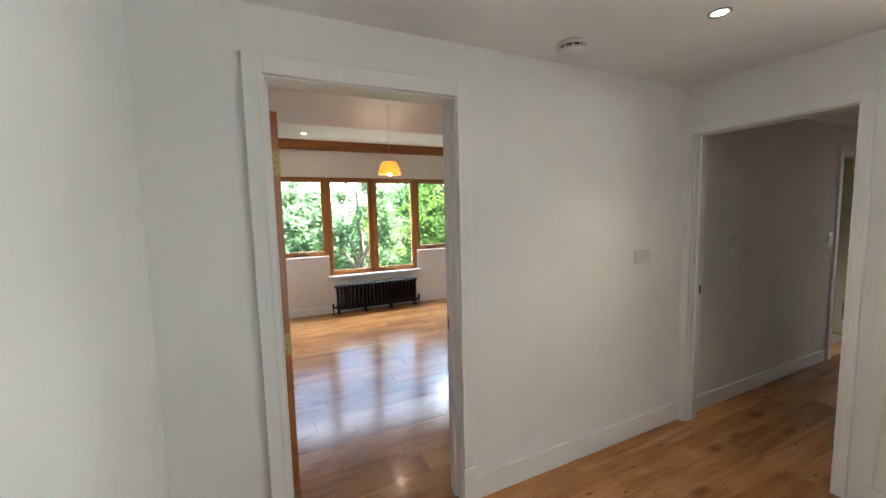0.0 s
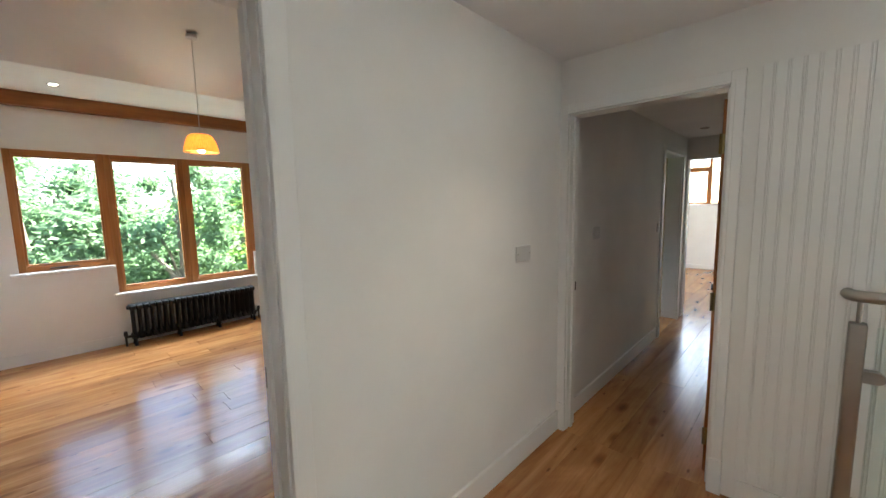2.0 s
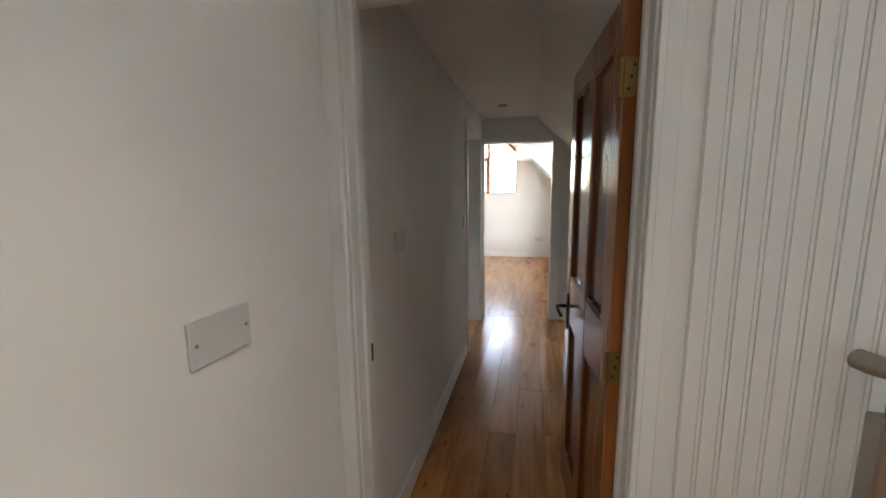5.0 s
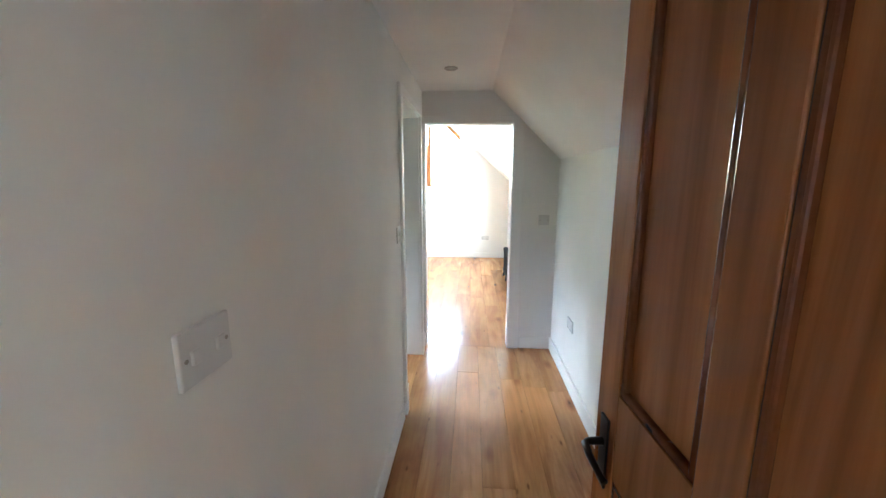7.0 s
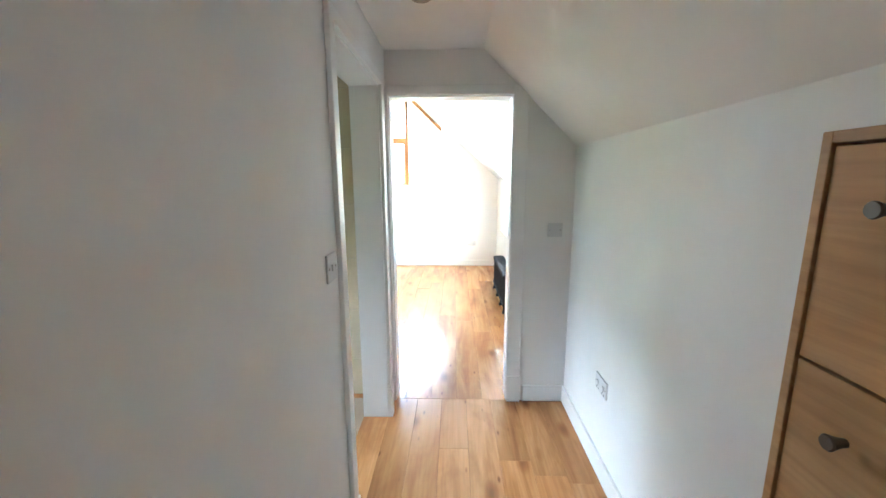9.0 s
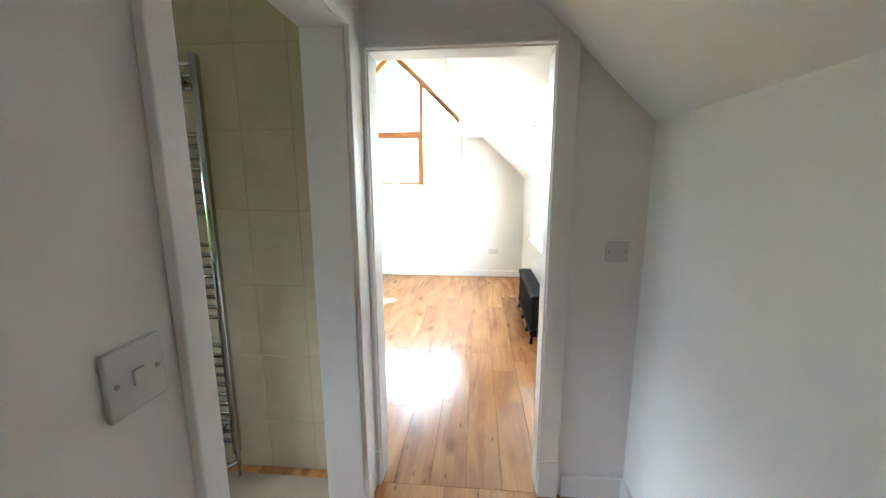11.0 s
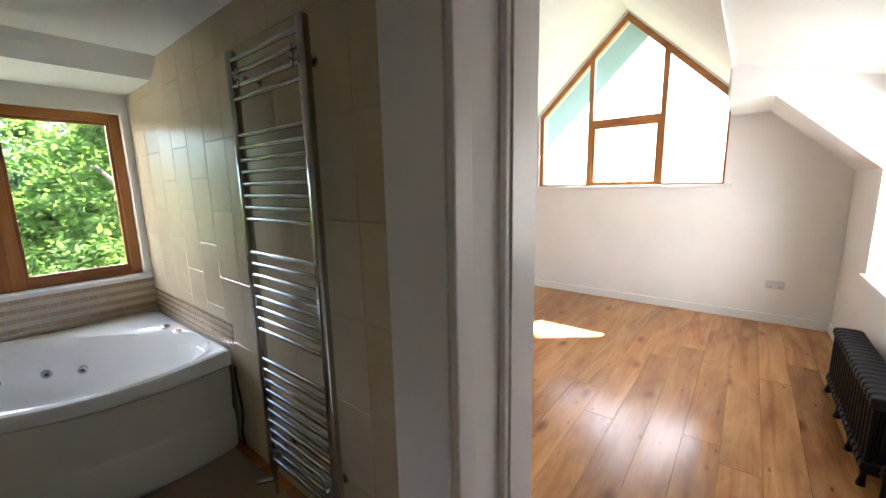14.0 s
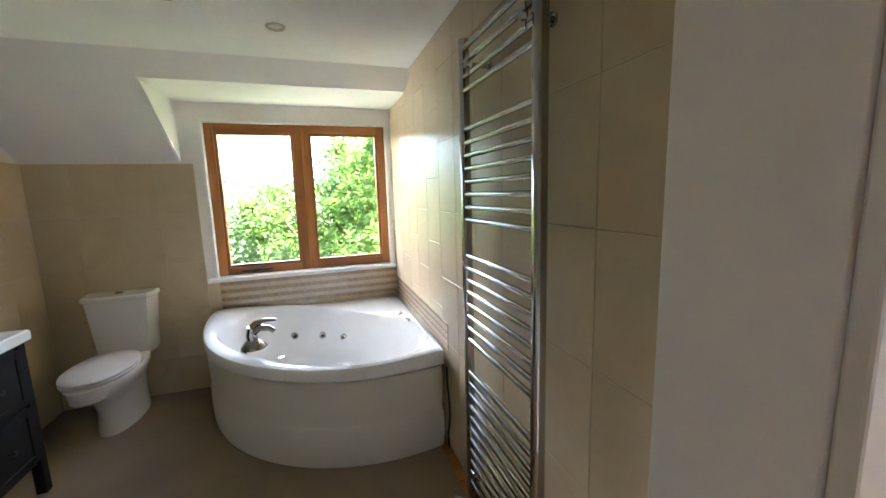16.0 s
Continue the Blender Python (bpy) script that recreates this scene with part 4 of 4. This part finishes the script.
def bath():
    cx, cy, n = BW + 0.015, BT - 0.012, 72
    t = thing("corner_bath", "white corner whirlpool bath with a curved front panel", "bath", -2.4, 2.85, 0)
    c = Vector((-2.42, 2.82))

    def rim_r(a):
        return 1.335 + 0.13 * math.sin(2 * a) + 0.09 * a / (math.pi / 2)

    def inside(px, py, inset):
        dx, dy = px - cx, cy - py
        if dx < inset or dy < inset:
            return False
        return math.hypot(dx, dy) < rim_r(math.atan2(dy, dx)) - inset

    def outline(inset, z):
        pts = []
        for k in range(n):
            a = 2 * math.pi * k / n
            lo, hi = 0.0, 2.0
            for _ in range(26):
                m = (lo + hi) / 2
                if inside(c.x + m * math.cos(a), c.y + m * math.sin(a), inset):
                    lo = m
                else:
                    hi = m
            pts.append((c.x + lo * math.cos(a), c.y + lo * math.sin(a), z))
        return pts

    def bowl(ma, mi, z, sx=0.0, sy=0.0):
        pts = []
        for k in range(n):
            a = 2 * math.pi * k / n
            u = a - math.pi / 4
            r = 1 / ((abs(math.cos(u)) / ma) ** 2.4 + (abs(math.sin(u)) / mi) ** 2.4) ** (1 / 2.4)
            pts.append((c.x + sx + r * math.cos(a), c.y + sy + r * math.sin(a), z))
        return pts

    def mix(p, q, f, z):
        return [(a[0] * (1 - f) + b[0] * f, a[1] * (1 - f) + b[1] * f, z) for a, b in zip(p, q)]

    def lift(ring, share=1.0):
        """Raises the head-rest shoulder and the arm-rest end of the rim."""
        out = []
        for x, y, z in ring:
            a = math.degrees(math.atan2(y - c.y, x - c.x)) % 360
            out.append((x, y, z + share * (0.045 * math.exp(-((a - 226) / 26) ** 2) + 0.018 * math.exp(-((a - 45) / 22) ** 2))))
        return out

    o0, b0 = outline(0.0, 0.56), bowl(0.76, 0.46, 0.55)
    rings = [outline(0.03, 0.505), outline(0.004, 0.51), lift(o0), lift(outline(0.006, 0.575)), lift(outline(0.025, 0.583)),
             lift(mix(outline(0.025, 0), b0, 0.45, 0.583), 0.85), lift(mix(outline(0.025, 0), b0, 0.85, 0.578), 0.35), bowl(0.76, 0.46, 0.560), bowl(0.73, 0.44, 0.50),
             bowl(0.69, 0.41, 0.34), bowl(0.64, 0.37, 0.21), bowl(0.55, 0.30, 0.16), bowl(0.2, 0.1, 0.15)]
    part("tub", loft(bmesh.new(), rings, False, True), ACRYLIC, t, "white acrylic tub", True)
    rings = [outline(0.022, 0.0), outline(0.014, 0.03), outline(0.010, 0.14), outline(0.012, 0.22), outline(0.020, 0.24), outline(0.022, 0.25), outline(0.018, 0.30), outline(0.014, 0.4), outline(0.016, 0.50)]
    part("front_panel", loft(bmesh.new(), rings, True, False), PANEL, t, "curved white bath panel with the floor's reflection tinted in", True)
    for u in (1.98, 2.35, 2.70, -0.12, 3.3):
        ma, mi = 0.685, 0.405
        r = 1 / ((abs(math.cos(u)) / ma) ** 2.4 + (abs(math.sin(u)) / mi) ** 2.4) ** (1 / 2.4)
        a = u + math.pi / 4
        d = Vector((math.cos(a), math.sin(a), 0))
        p = Vector((c.x, c.y, 0.36)) + d * r
        jet = part("jet", tube(bmesh.new(), [p + d * 0.02, p - d * 0.008, p - d * 0.012], [0.026, 0.026, 0.018], 16), CHROME, t, "chrome whirlpool jet", True)
        part("nozzle", tube(bmesh.new(), [p - d * 0.012, p - d * 0.016], [0.013, 0.010], 12), BLACK, jet)
    for x, y in ((-2.55, 3.38), (-2.38, 3.40)):
        part("control_button", turned(bmesh.new(), x, y, [(0.026, 0.58), (0.026, 0.592), (0.016, 0.598)], 20), CHROME, t, "chrome control button", True)
    part("overflow", turned(bmesh.new(), -2.05, 2.6, [(0.02, 0.578), (0.018, 0.584)], 16), CHROME, t)
    return t


bath()


def bath_tap():
    x, y, z = -2.27, 2.43, 0.581
    t = thing("bath_tap", "chrome mixer tap with a curved lever on the bath rim", "tap", x, y, z)
    part("base", turned(bmesh.new(), x, y, [(0.075, z), (0.072, z + 0.012), (0.05, z + 0.035), (0.034, z + 0.05)], 28), CHROME, t, "", True)
    d = Vector((0.35, 0.94, 0)).normalized()
    p = Vector((x, y, z))
    part("body", tube(bmesh.new(), [p + Vector((0, 0, 0.03)), p - d * 0.01 + Vector((0, 0, 0.08)), p + Vector((0, 0, 0.125))], [0.036, 0.03, 0.027], 16), CHROME, t, "", True)
    part("spout", tube(bmesh.new(), [p + Vector((0, 0, 0.09)), p + d * 0.05 + Vector((0, 0, 0.125)), p + d * 0.11 + Vector((0, 0, 0.12)), p + d * 0.135 + Vector((0, 0, 0.10))], [0.022, 0.02, 0.017, 0.014], 14), CHROME, t, "", True)
    part("lever", tube(bmesh.new(), [p + Vector((0, 0, 0.125)), p + d * 0.03 + Vector((0, 0, 0.155)), p + d * 0.09 + Vector((0, 0, 0.17)), p + d * 0.15 + Vector((0, 0, 0.172))], [0.022, 0.018, 0.012, 0.008], 12), CHROME, t, "", True)


bath_tap()
hose = tube(bmesh.new(), [(-1.752, 3.478, 0.50), (-1.735, 3.472, 0.42), (-1.715, 3.476, 0.30), (-1.71, 3.475, 0.2), (-1.735, 3.47, 0.1), (-1.73, 3.475, 0.02)], 0.006, 8)
tagged(mesh_object("cable", hose, RUBBER, True), "thin dark cable hanging between bath panel and tiles", "cable")


def toilet():
    wx, y = BW + 0.006, 1.49
    t = thing("toilet", "white ceramic close-coupled toilet with a closed lid", "toilet", wx + 0.35, y, 0)

    def egg(x0, x1, w, z, n=36, p=2.3):
        m, h = (x0 + x1) / 2, (x1 - x0) / 2
        out = []
        for k in range(n):
            a = 2 * math.pi * k / n
            c, s = math.cos(a), math.sin(a)
            out.append((m + h * math.copysign(abs(c) ** (2 / p), c), y + w * math.copysign(abs(s) ** (2 / p), s) * (1 - 0.12 * max(c, 0)), z))
        return out

    rings = [egg(wx, wx + 0.50, 0.115, 0.0), egg(wx, wx + 0.50, 0.113, 0.05), egg(wx, wx + 0.485, 0.105, 0.15), egg(wx, wx + 0.53, 0.12, 0.24), egg(wx, wx + 0.70, 0.155, 0.32), egg(wx, wx + 0.70, 0.178, 0.375), egg(wx, wx + 0.715, 0.18, 0.40), egg(wx + 0.01, wx + 0.71, 0.175, 0.412)]
    part("pan", loft(bmesh.new(), rings), CERAMIC, t, "", True)
    rings = [egg(wx + 0.19, wx + 0.71, 0.175, 0.414), egg(wx + 0.185, wx + 0.715, 0.18, 0.42), egg(wx + 0.185, wx + 0.715, 0.18, 0.43), egg(wx + 0.19, wx + 0.71, 0.176, 0.434)]
    part("seat", loft(bmesh.new(), rings), PLASTIC, t, "", True)
    rings = [egg(wx + 0.19, wx + 0.712, 0.177, 0.438), egg(wx + 0.185, wx + 0.718, 0.181, 0.444), egg(wx + 0.185, wx + 0.715, 0.18, 0.452), egg(wx + 0.2, wx + 0.69, 0.165, 0.460), egg(wx + 0.3, wx + 0.5, 0.06, 0.463)]
    part("lid", loft(bmesh.new(), rings), PLASTIC, t, "closed white lid", True)
    bx = lambda d, w, z: [(wx + a * d, y + b * w, z) for a, b in ((0, -1), (0.5, -1), (0.9, -0.9), (1, -0.6), (1.03, 0), (1, 0.6), (0.9, 0.9), (0.5, 1), (0, 1))]
    part("cistern", loft(bmesh.new(), [bx(0.15, 0.165, 0.40), bx(0.155, 0.17, 0.43), bx(0.175, 0.198, 0.79), bx(0.175, 0.198, 0.80)]), CERAMIC, t, "", True)
    ld = part("cistern_lid", loft(bmesh.new(), [bx(0.185, 0.207, 0.802), bx(0.19, 0.212, 0.808), bx(0.19, 0.212, 0.828), bx(0.18, 0.204, 0.838)]), CERAMIC, t, "", True)
    part("flush_button", turned(bmesh.new(), wx + 0.09, y, [(0.025, 0.838), (0.025, 0.845), (0.02, 0.848)], 20), CHROME, ld, "chrome flush button", True)


toilet()


def vanity():
    x0, x1, y0, y1 = -2.20, -1.40, 1.035, 1.43
    t = thing("vanity_unit", "black-brown bathroom vanity cabinet with drawers on legs", "cabinet", -1.8, 1.24, 0)
    part("body", box(bmesh.new(), x0, x1, y0, y1 - 0.02, 0.17, 0.80, 0.003), EBONY, t)
    for x in (x0, x1 - 0.045):
        for y in (y0, y1 - 0.05):
            part("leg", box(bmesh.new(), x, x + 0.045, y, y + 0.045, 0, 0.80, 0.003), EBONY, t)
    for z0, z1 in ((0.20, 0.48), (0.50, 0.78)):
        for a, b in ((x0 + 0.05, (x0 + x1) / 2 - 0.005), ((x0 + x1) / 2 + 0.005, x1 - 0.05)):
            bm = box(bmesh.new(), a, b, y1 - 0.02, y1 - 0.004, z0, z1, 0.003)
            d = part("drawer_front", bm, EBONY, t)
            bm = bmesh.new()
            for q0, q1, r0, r1 in ((a, a + 0.035, z0, z1), (b - 0.035, b, z0, z1), (a + 0.035, b - 0.035, z0, z0 + 0.035), (a + 0.035, b - 0.035, z1 - 0.035, z1)):
                box(bm, q0, q1, y1 - 0.005, y1 + 0.003, r0, r1, 0.002)
            part("frame_moulding", bm, EBONY, d)
            part("knob", tube(bmesh.new(), [((a + b) / 2, y1 - 0.004, (z0 + z1) / 2), ((a + b) / 2, y1 + 0.012, (z0 + z1) / 2), ((a + b) / 2, y1 + 0.024, (z0 + z1) / 2)], [0.006, 0.007, 0.013], 14), BLACK, d, "small dark knob", True)
    b = thing("washbasin", "white ceramic washbasin top on the dark vanity cabinet", "washbasin", -1.8, 1.24, 0.80)
    bm = loft(bmesh.new(), [[(cx, cy, z) for cx, cy in ((x0 - 0.01 - e, y0 - 0.0), (x1 + 0.01 + e, y0), (x1 + 0.01 + e, y1 + 0.01 + e), (x0 - 0.01 - e, y1 + 0.01 + e))] for e, z in ((-0.004, 0.802), (0.006, 0.81), (0.006, 0.852), (-0.002, 0.86))], True, False)
    n0 = [(x0 - 0.008, y0), (x1 + 0.008, y0), (x1 + 0.008, y1 + 0.008), (x0 - 0.008, y1 + 0.008)]
    part("rim", bm, CERAMIC, b)
    bm = loft(bmesh.new(), [[(px, py, z) for px, py in pts] for pts, z in ((n0, 0.86), ([(x0 + 0.09, y0 + 0.08), (x1 - 0.09, y0 + 0.08), (x1 - 0.09, y1 - 0.05), (x0 + 0.09, y1 - 0.05)], 0.857), ([(x0 + 0.14, y0 + 0.11), (x1 - 0.14, y0 + 0.11), (x1 - 0.14, y1 - 0.09), (x0 + 0.14, y1 - 0.09)], 0.815))], False, True)
    part("bowl", bm, CERAMIC, b)


vanity()


# ---- outdoors ----
struct("ground", box(bmesh.new(), -400, 400, -400, 400, -2.95, -2.81), GRASS, "mown lawn around the house", "lawn")


def leaf_cloud(centres, radii, count, size, seed, flat=0.75):
    """Many small bent leaves thrown round the clump centres."""
    rng = np.random.default_rng(seed)
    k = rng.integers(0, len(centres), count)
    d = rng.normal(size=(count, 3))
    d /= np.linalg.norm(d, axis=1)[:, None]
    rad = np.array(radii)[k][:, None] * np.minimum(np.abs(rng.normal(size=(count, 1))) * 0.75, 1.9)
    p = np.array(centres)[k] + d * rad * np.array((1, 1, flat))
    u = rng.normal(size=(count, 3))
    u[:, 2] *= 0.5
    u /= np.linalg.norm(u, axis=1)[:, None]
    w = np.cross(u, rng.normal(size=(count, 3)))
    w /= np.linalg.norm(w, axis=1)[:, None]
    s = size * (0.6 + 0.8 * rng.random((count, 1)))
    nrm = np.cross(u, w)
    v = np.stack([p - u * s, p + w * s * 0.5 + nrm * s * 0.15, p + u * s, p - w * s * 0.5 + nrm * s * 0.15], 1).reshape(-1, 3)
    i = np.arange(count)[:, None] * 4
    f = np.concatenate([i + np.array([[0, 1, 2]]), i + np.array([[0, 2, 3]])], 0)
    return v, f


def tree(x, y, h, r, seed, mat, count, label, low=0.25, size=0.12):
    rng = random.Random(seed)
    t = thing("tree", label, "tree", x, y, -2.81, "garden trees")
    bm = tube(bmesh.new(), [(x, y, -2.83), (x + 0.1, y, -2.81 + h * 0.25), (x - 0.05, y + 0.1, -2.81 + h * 0.55), (x, y, -2.81 + h * 0.85)], [0.2, 0.14, 0.09, 0.03], 9)
    cs, rs = [], []
    for i in range(34):
        a, q = rng.uniform(0, 6.28), rng.uniform(low, 0.95)
        rr = r * (0.45 + 0.55 * math.sin(math.pi * min(1, q * 0.9))) * rng.uniform(0.55, 1.0)
        p = (x + rr * math.cos(a), y + rr * math.sin(a), -2.81 + h * q)
        cs.append(p)
        rs.append(r * rng.uniform(0.16, 0.42))
        if i < 12:
            b = (x, y, -2.81 + h * max(0.15, q - 0.2))
            m = ((b[0] + p[0]) / 2, (b[1] + p[1]) / 2, (b[2] + p[2]) / 2 + 0.15)
            tube(bm, [b, m, p], [0.06, 0.04, 0.012], 6)
    part("trunk", bm, BARK, t)
    v, f = leaf_cloud(cs, rs, count, size, seed)
    me = bpy.data.meshes.new("crown")
    me.from_pydata(v.tolist(), [], f.tolist())
    me.materials.append(mat)
    c = new("crown", me)
    c.parent = t
    c.matrix_parent_inverse = t.matrix_basis.inverted()


TREES = [(-8.4, 4.7, 6.4, 1.7, LEAF), (-9.8, 2.3, 2.9, 1.3, LEAF), (-11.5, 0.2, 3.5, 1.9, LEAF_HAZED), (-12.0, 4.6, 6.8, 2.0, LEAF),
         (-10.6, -2.6, 5.0, 1.7, LEAF_HAZED), (-14.0, -4.4, 6.6, 2.3, LEAF_HAZED), (-15.5, 6.0, 8.6, 2.6, LEAF_DARK), (-17.0, 8.5, 7.6, 2.8, LEAF),
         (-15.0, -2.0, 5.9, 2.2, LEAF_HAZED), (-9.2, 6.8, 6.5, 2.0, LEAF_DARK), (-18.0, -6.5, 7.5, 2.8, LEAF_HAZED),
         (-13.5, 2.3, 4.9, 2.0, LEAF), (-16.5, -0.3, 4.2, 2.3, LEAF_HAZED), (-12.6, -1.6, 5.4, 1.9, LEAF_HAZED), (-9.2, -0.2, 5.9, 1.15, LEAF_HAZED)]
LEAFY = {LEAF.name: "leafy green garden tree in full summer leaf", LEAF_DARK.name: "dense dark green garden tree behind the lawn",
         LEAF_HAZED.name: "green garden tree beyond the front room window, coloured paler for haze"}
for i, (x, y, h, r, m) in enumerate(TREES):
    tree(x, y, h, r, 11 + i, m, 15000, LEAFY[m.name], 0.16, 0.065 if x > -10 else 0.09)
rng = random.Random(5)
cs = [(-20 + rng.uniform(-1, 1), -16 + 1.05 * i, -2.2 + rng.uniform(0, 1.4 if 12 < i < 19 else 5.2)) for i in range(34) for _ in range(2)]
v, f = leaf_cloud(cs, [rng.uniform(1.2, 1.9) for _ in cs], 80000, 0.13, 3, 0.8)
me = bpy.data.meshes.new("hedge")
me.from_pydata(v.tolist(), [], f.tolist())
# the hedge takes the leaf colour with the haze painted in
me.materials.append(LEAF_HAZED)
tagged(new("hedge", me), "tall green hedge at the edge of the lawn", "hedge", kind="stuff")

# ---- wall tiles ----
def tile_piece(parent, p0, u, v, w, h, th, ease=0.002):
    """A bevelled tile: corner p0, directions u and v, thickness along u x v."""
    n = u.cross(v)
    bm = bmesh.new()
    rings = []
    for e, d in ((0.0, 0.0), (0.0, th - ease), (ease, th)):
        rings.append([p0 + u * a + v * b + n * d for a, b in ((e, e), (w - e, e), (w - e, h - e), (e, h - e))])
    loft(bm, rings, False, True)
    part("tile", bm, TILE, parent)


tiles_n = thing("tiles_north", "beige glazed ceramic tiles around the towel radiator", "wall tiles", -1.6, BT, 0, kind="structure")
TWD, THT, JN = 0.2475, 0.365, 0.002
ux, uy, uz = Vector((1, 0, 0)), Vector((0, 1, 0)), Vector((0, 0, 1))
x, col = -0.135, 0
while x > BW + 0.01:
    w = min(0.21 if col == 0 else TWD, x - BW)
    off = 0.275 - (0 if col < 7 or col % 2 == 0 else THT / 2)
    z = off - THT
    bath_zone = x - w / 2 < -1.74
    while z < 2.28:
        a, b = max(z, 0.0), min(z + THT, 2.279)
        if bath_zone:
            a = max(a, 0.752)
        if b - a > 0.02:
            tile_piece(tiles_n, Vector((x - w + JN, BT + 0.0125, a + JN)), ux, uz, w - JN, b - a - JN, 0.012)
        z += THT
    x -= w
    col += 1
tiles_w = thing("tiles_west", "beige glazed ceramic tiles below the sloping ceiling", "wall tiles", BW, 2.0, 0, kind="structure")
y = 1.025
while y < BT - 0.02:
    w = min(TWD, BT - 0.02 - y)
    z = 0.275 - THT
    top = 1.735 if y + w < 2.08 else 0.83
    while z < top:
        a, b = max(z, 0.0), min(z + THT, top)
        if b - a > 0.02:
            tile_piece(tiles_w, Vector((BW - 0.0095, y + 0.0006, a + 0.0006)), uy, uz, w - 0.0006, b - a - 0.0006, 0.012, 0.0004)
        z += THT
    y += w
tiles_s = thing("tiles_south", "beige glazed ceramic tiles behind the vanity", "wall tiles", -2.0, 1.02, 0, kind="structure")
x = BW - 0.002
while x < -0.15:
    w = min(TWD, -0.14 - x)
    z = 0.275 - THT
    while z < 1.735:
        a, b = max(z, 0.0), min(z + THT, 1.735)
        tile_piece(tiles_s, Vector((x + w, 1.0105, a + 0.0006)), -ux, uz, w - 0.0006, b - a - 0.0006, 0.012, 0.0004)
        z += THT
    x += w


def mosaic(name, place, length, z0, z1, odd):
    bm = bmesh.new()
    rows = 8
    h = (z1 - z0) / rows
    rnd = random.Random(9)
    for r in range(odd, rows, 2):
        s = -rnd.uniform(0, 0.04)
        while s < length:
            a, b = max(0, s), min(length, s + 0.046)
            if b - a > 0.004:
                place(bm, a + 0.001, b - 0.001, z0 + r * h + 0.0012, z0 + (r + 1) * h - 0.0012)
            s += 0.048
    return struct(name, bm, MOSAIC if odd else MOSAIC_PALE, "thin brown mosaic strips above the bath" if odd else "thin cream mosaic strips above the bath", "mosaic")


struct("mosaic_bed", box(bmesh.new(), BW + 0.008, -1.745, BT, BT + 0.0125, 0.585, 0.75), GROUT, "pale grout behind the mosaic border", "grout")
struct("mosaic_bed", box(bmesh.new(), BW - 0.002, BW + 0.0115, 2.10, BT - 0.001, 0.585, 0.834), GROUT, "pale grout behind the mosaic border", "grout")
for odd in (0, 1):
    mosaic("mosaic_border", lambda bm, a, b, c, d: box(bm, -1.745 - b, -1.745 - a, BT - 0.004, BT + 0.004, c, d), -1.745 - BW - 0.02, 0.587, 0.75, odd)
    mosaic("mosaic_border", lambda bm, a, b, c, d: box(bm, BW + 0.008, BW + 0.0155, 2.10 + a, 2.10 + b, c, d), BT - 2.10 - 0.005, 0.587, 0.834, odd)


# ---- floor boards ----
def boards(name, label, x0, x1, y0, y1, seed, wid=0.185):
    rnd = random.Random(seed)
    sub = struct(name, box(bmesh.new(), x0, x1, y0, y1, -0.12, -0.016), SUBFLOOR, label, "floor")
    n = max(1, round((x1 - x0) / wid))
    w = (x1 - x0) / n
    for i in range(n):
        y = y0 - rnd.uniform(0, 1.2)
        while y < y1:
            L = rnd.uniform(1.5, 2.3)
            if y1 - (y + L) < 0.35:
                L = y1 - y + 0.001
            a, b = max(y, y0), min(y + L, y1)
            if b - a > 0.02:
                bm = bmesh.new()
                e, g, dz = 0.001, 0.0005, rnd.uniform(-0.0006, 0.0)
                xa, xb = x0 + i * w + g, x0 + (i + 1) * w - g
                ti, tj = rnd.uniform(-0.0005, 0.0), rnd.uniform(-0.0009, 0.0)
                loft(bm, [[(xa + q, a + g + q, z), (xb - q, a + g + q, z + ti), (xb - q, b - g - q, z + ti + tj), (xa + q, b - g - q, z + tj)] for q, z in ((0, -0.016), (0, dz - e), (e, dz))], False, True)
                part("plank", bm, OAK, sub)
            y += L


boards("floor_landing", "wide lacquered oak floorboards on the landing", 0, 3.3, -3.10, -0.0, 1)
boards("floor_corridor", "wide lacquered oak floorboards with dark knots in the corridor", -0.0, 1.19, 0.0, 3.44, 2, 0.17)
boards("floor_bedroom", "wide lacquered oak floorboards in the bedroom", -2.83, RX, 3.44, GY, 3)
boards("floor_room", "wide lacquered oak floorboards in the front room", RW, -0.13, -3.05, 0.70, 4)
struct("threshold", box(bmesh.new(), -0.13, 0, -2.67, -1.83, -0.1, 0.0), OAK, "oak threshold of the front room doorway", "threshold")
struct("threshold", box(bmesh.new(), -0.165, 0, 2.39, 3.22, -0.1, 0.001), OAK, "oak threshold of the bathroom doorway", "threshold")
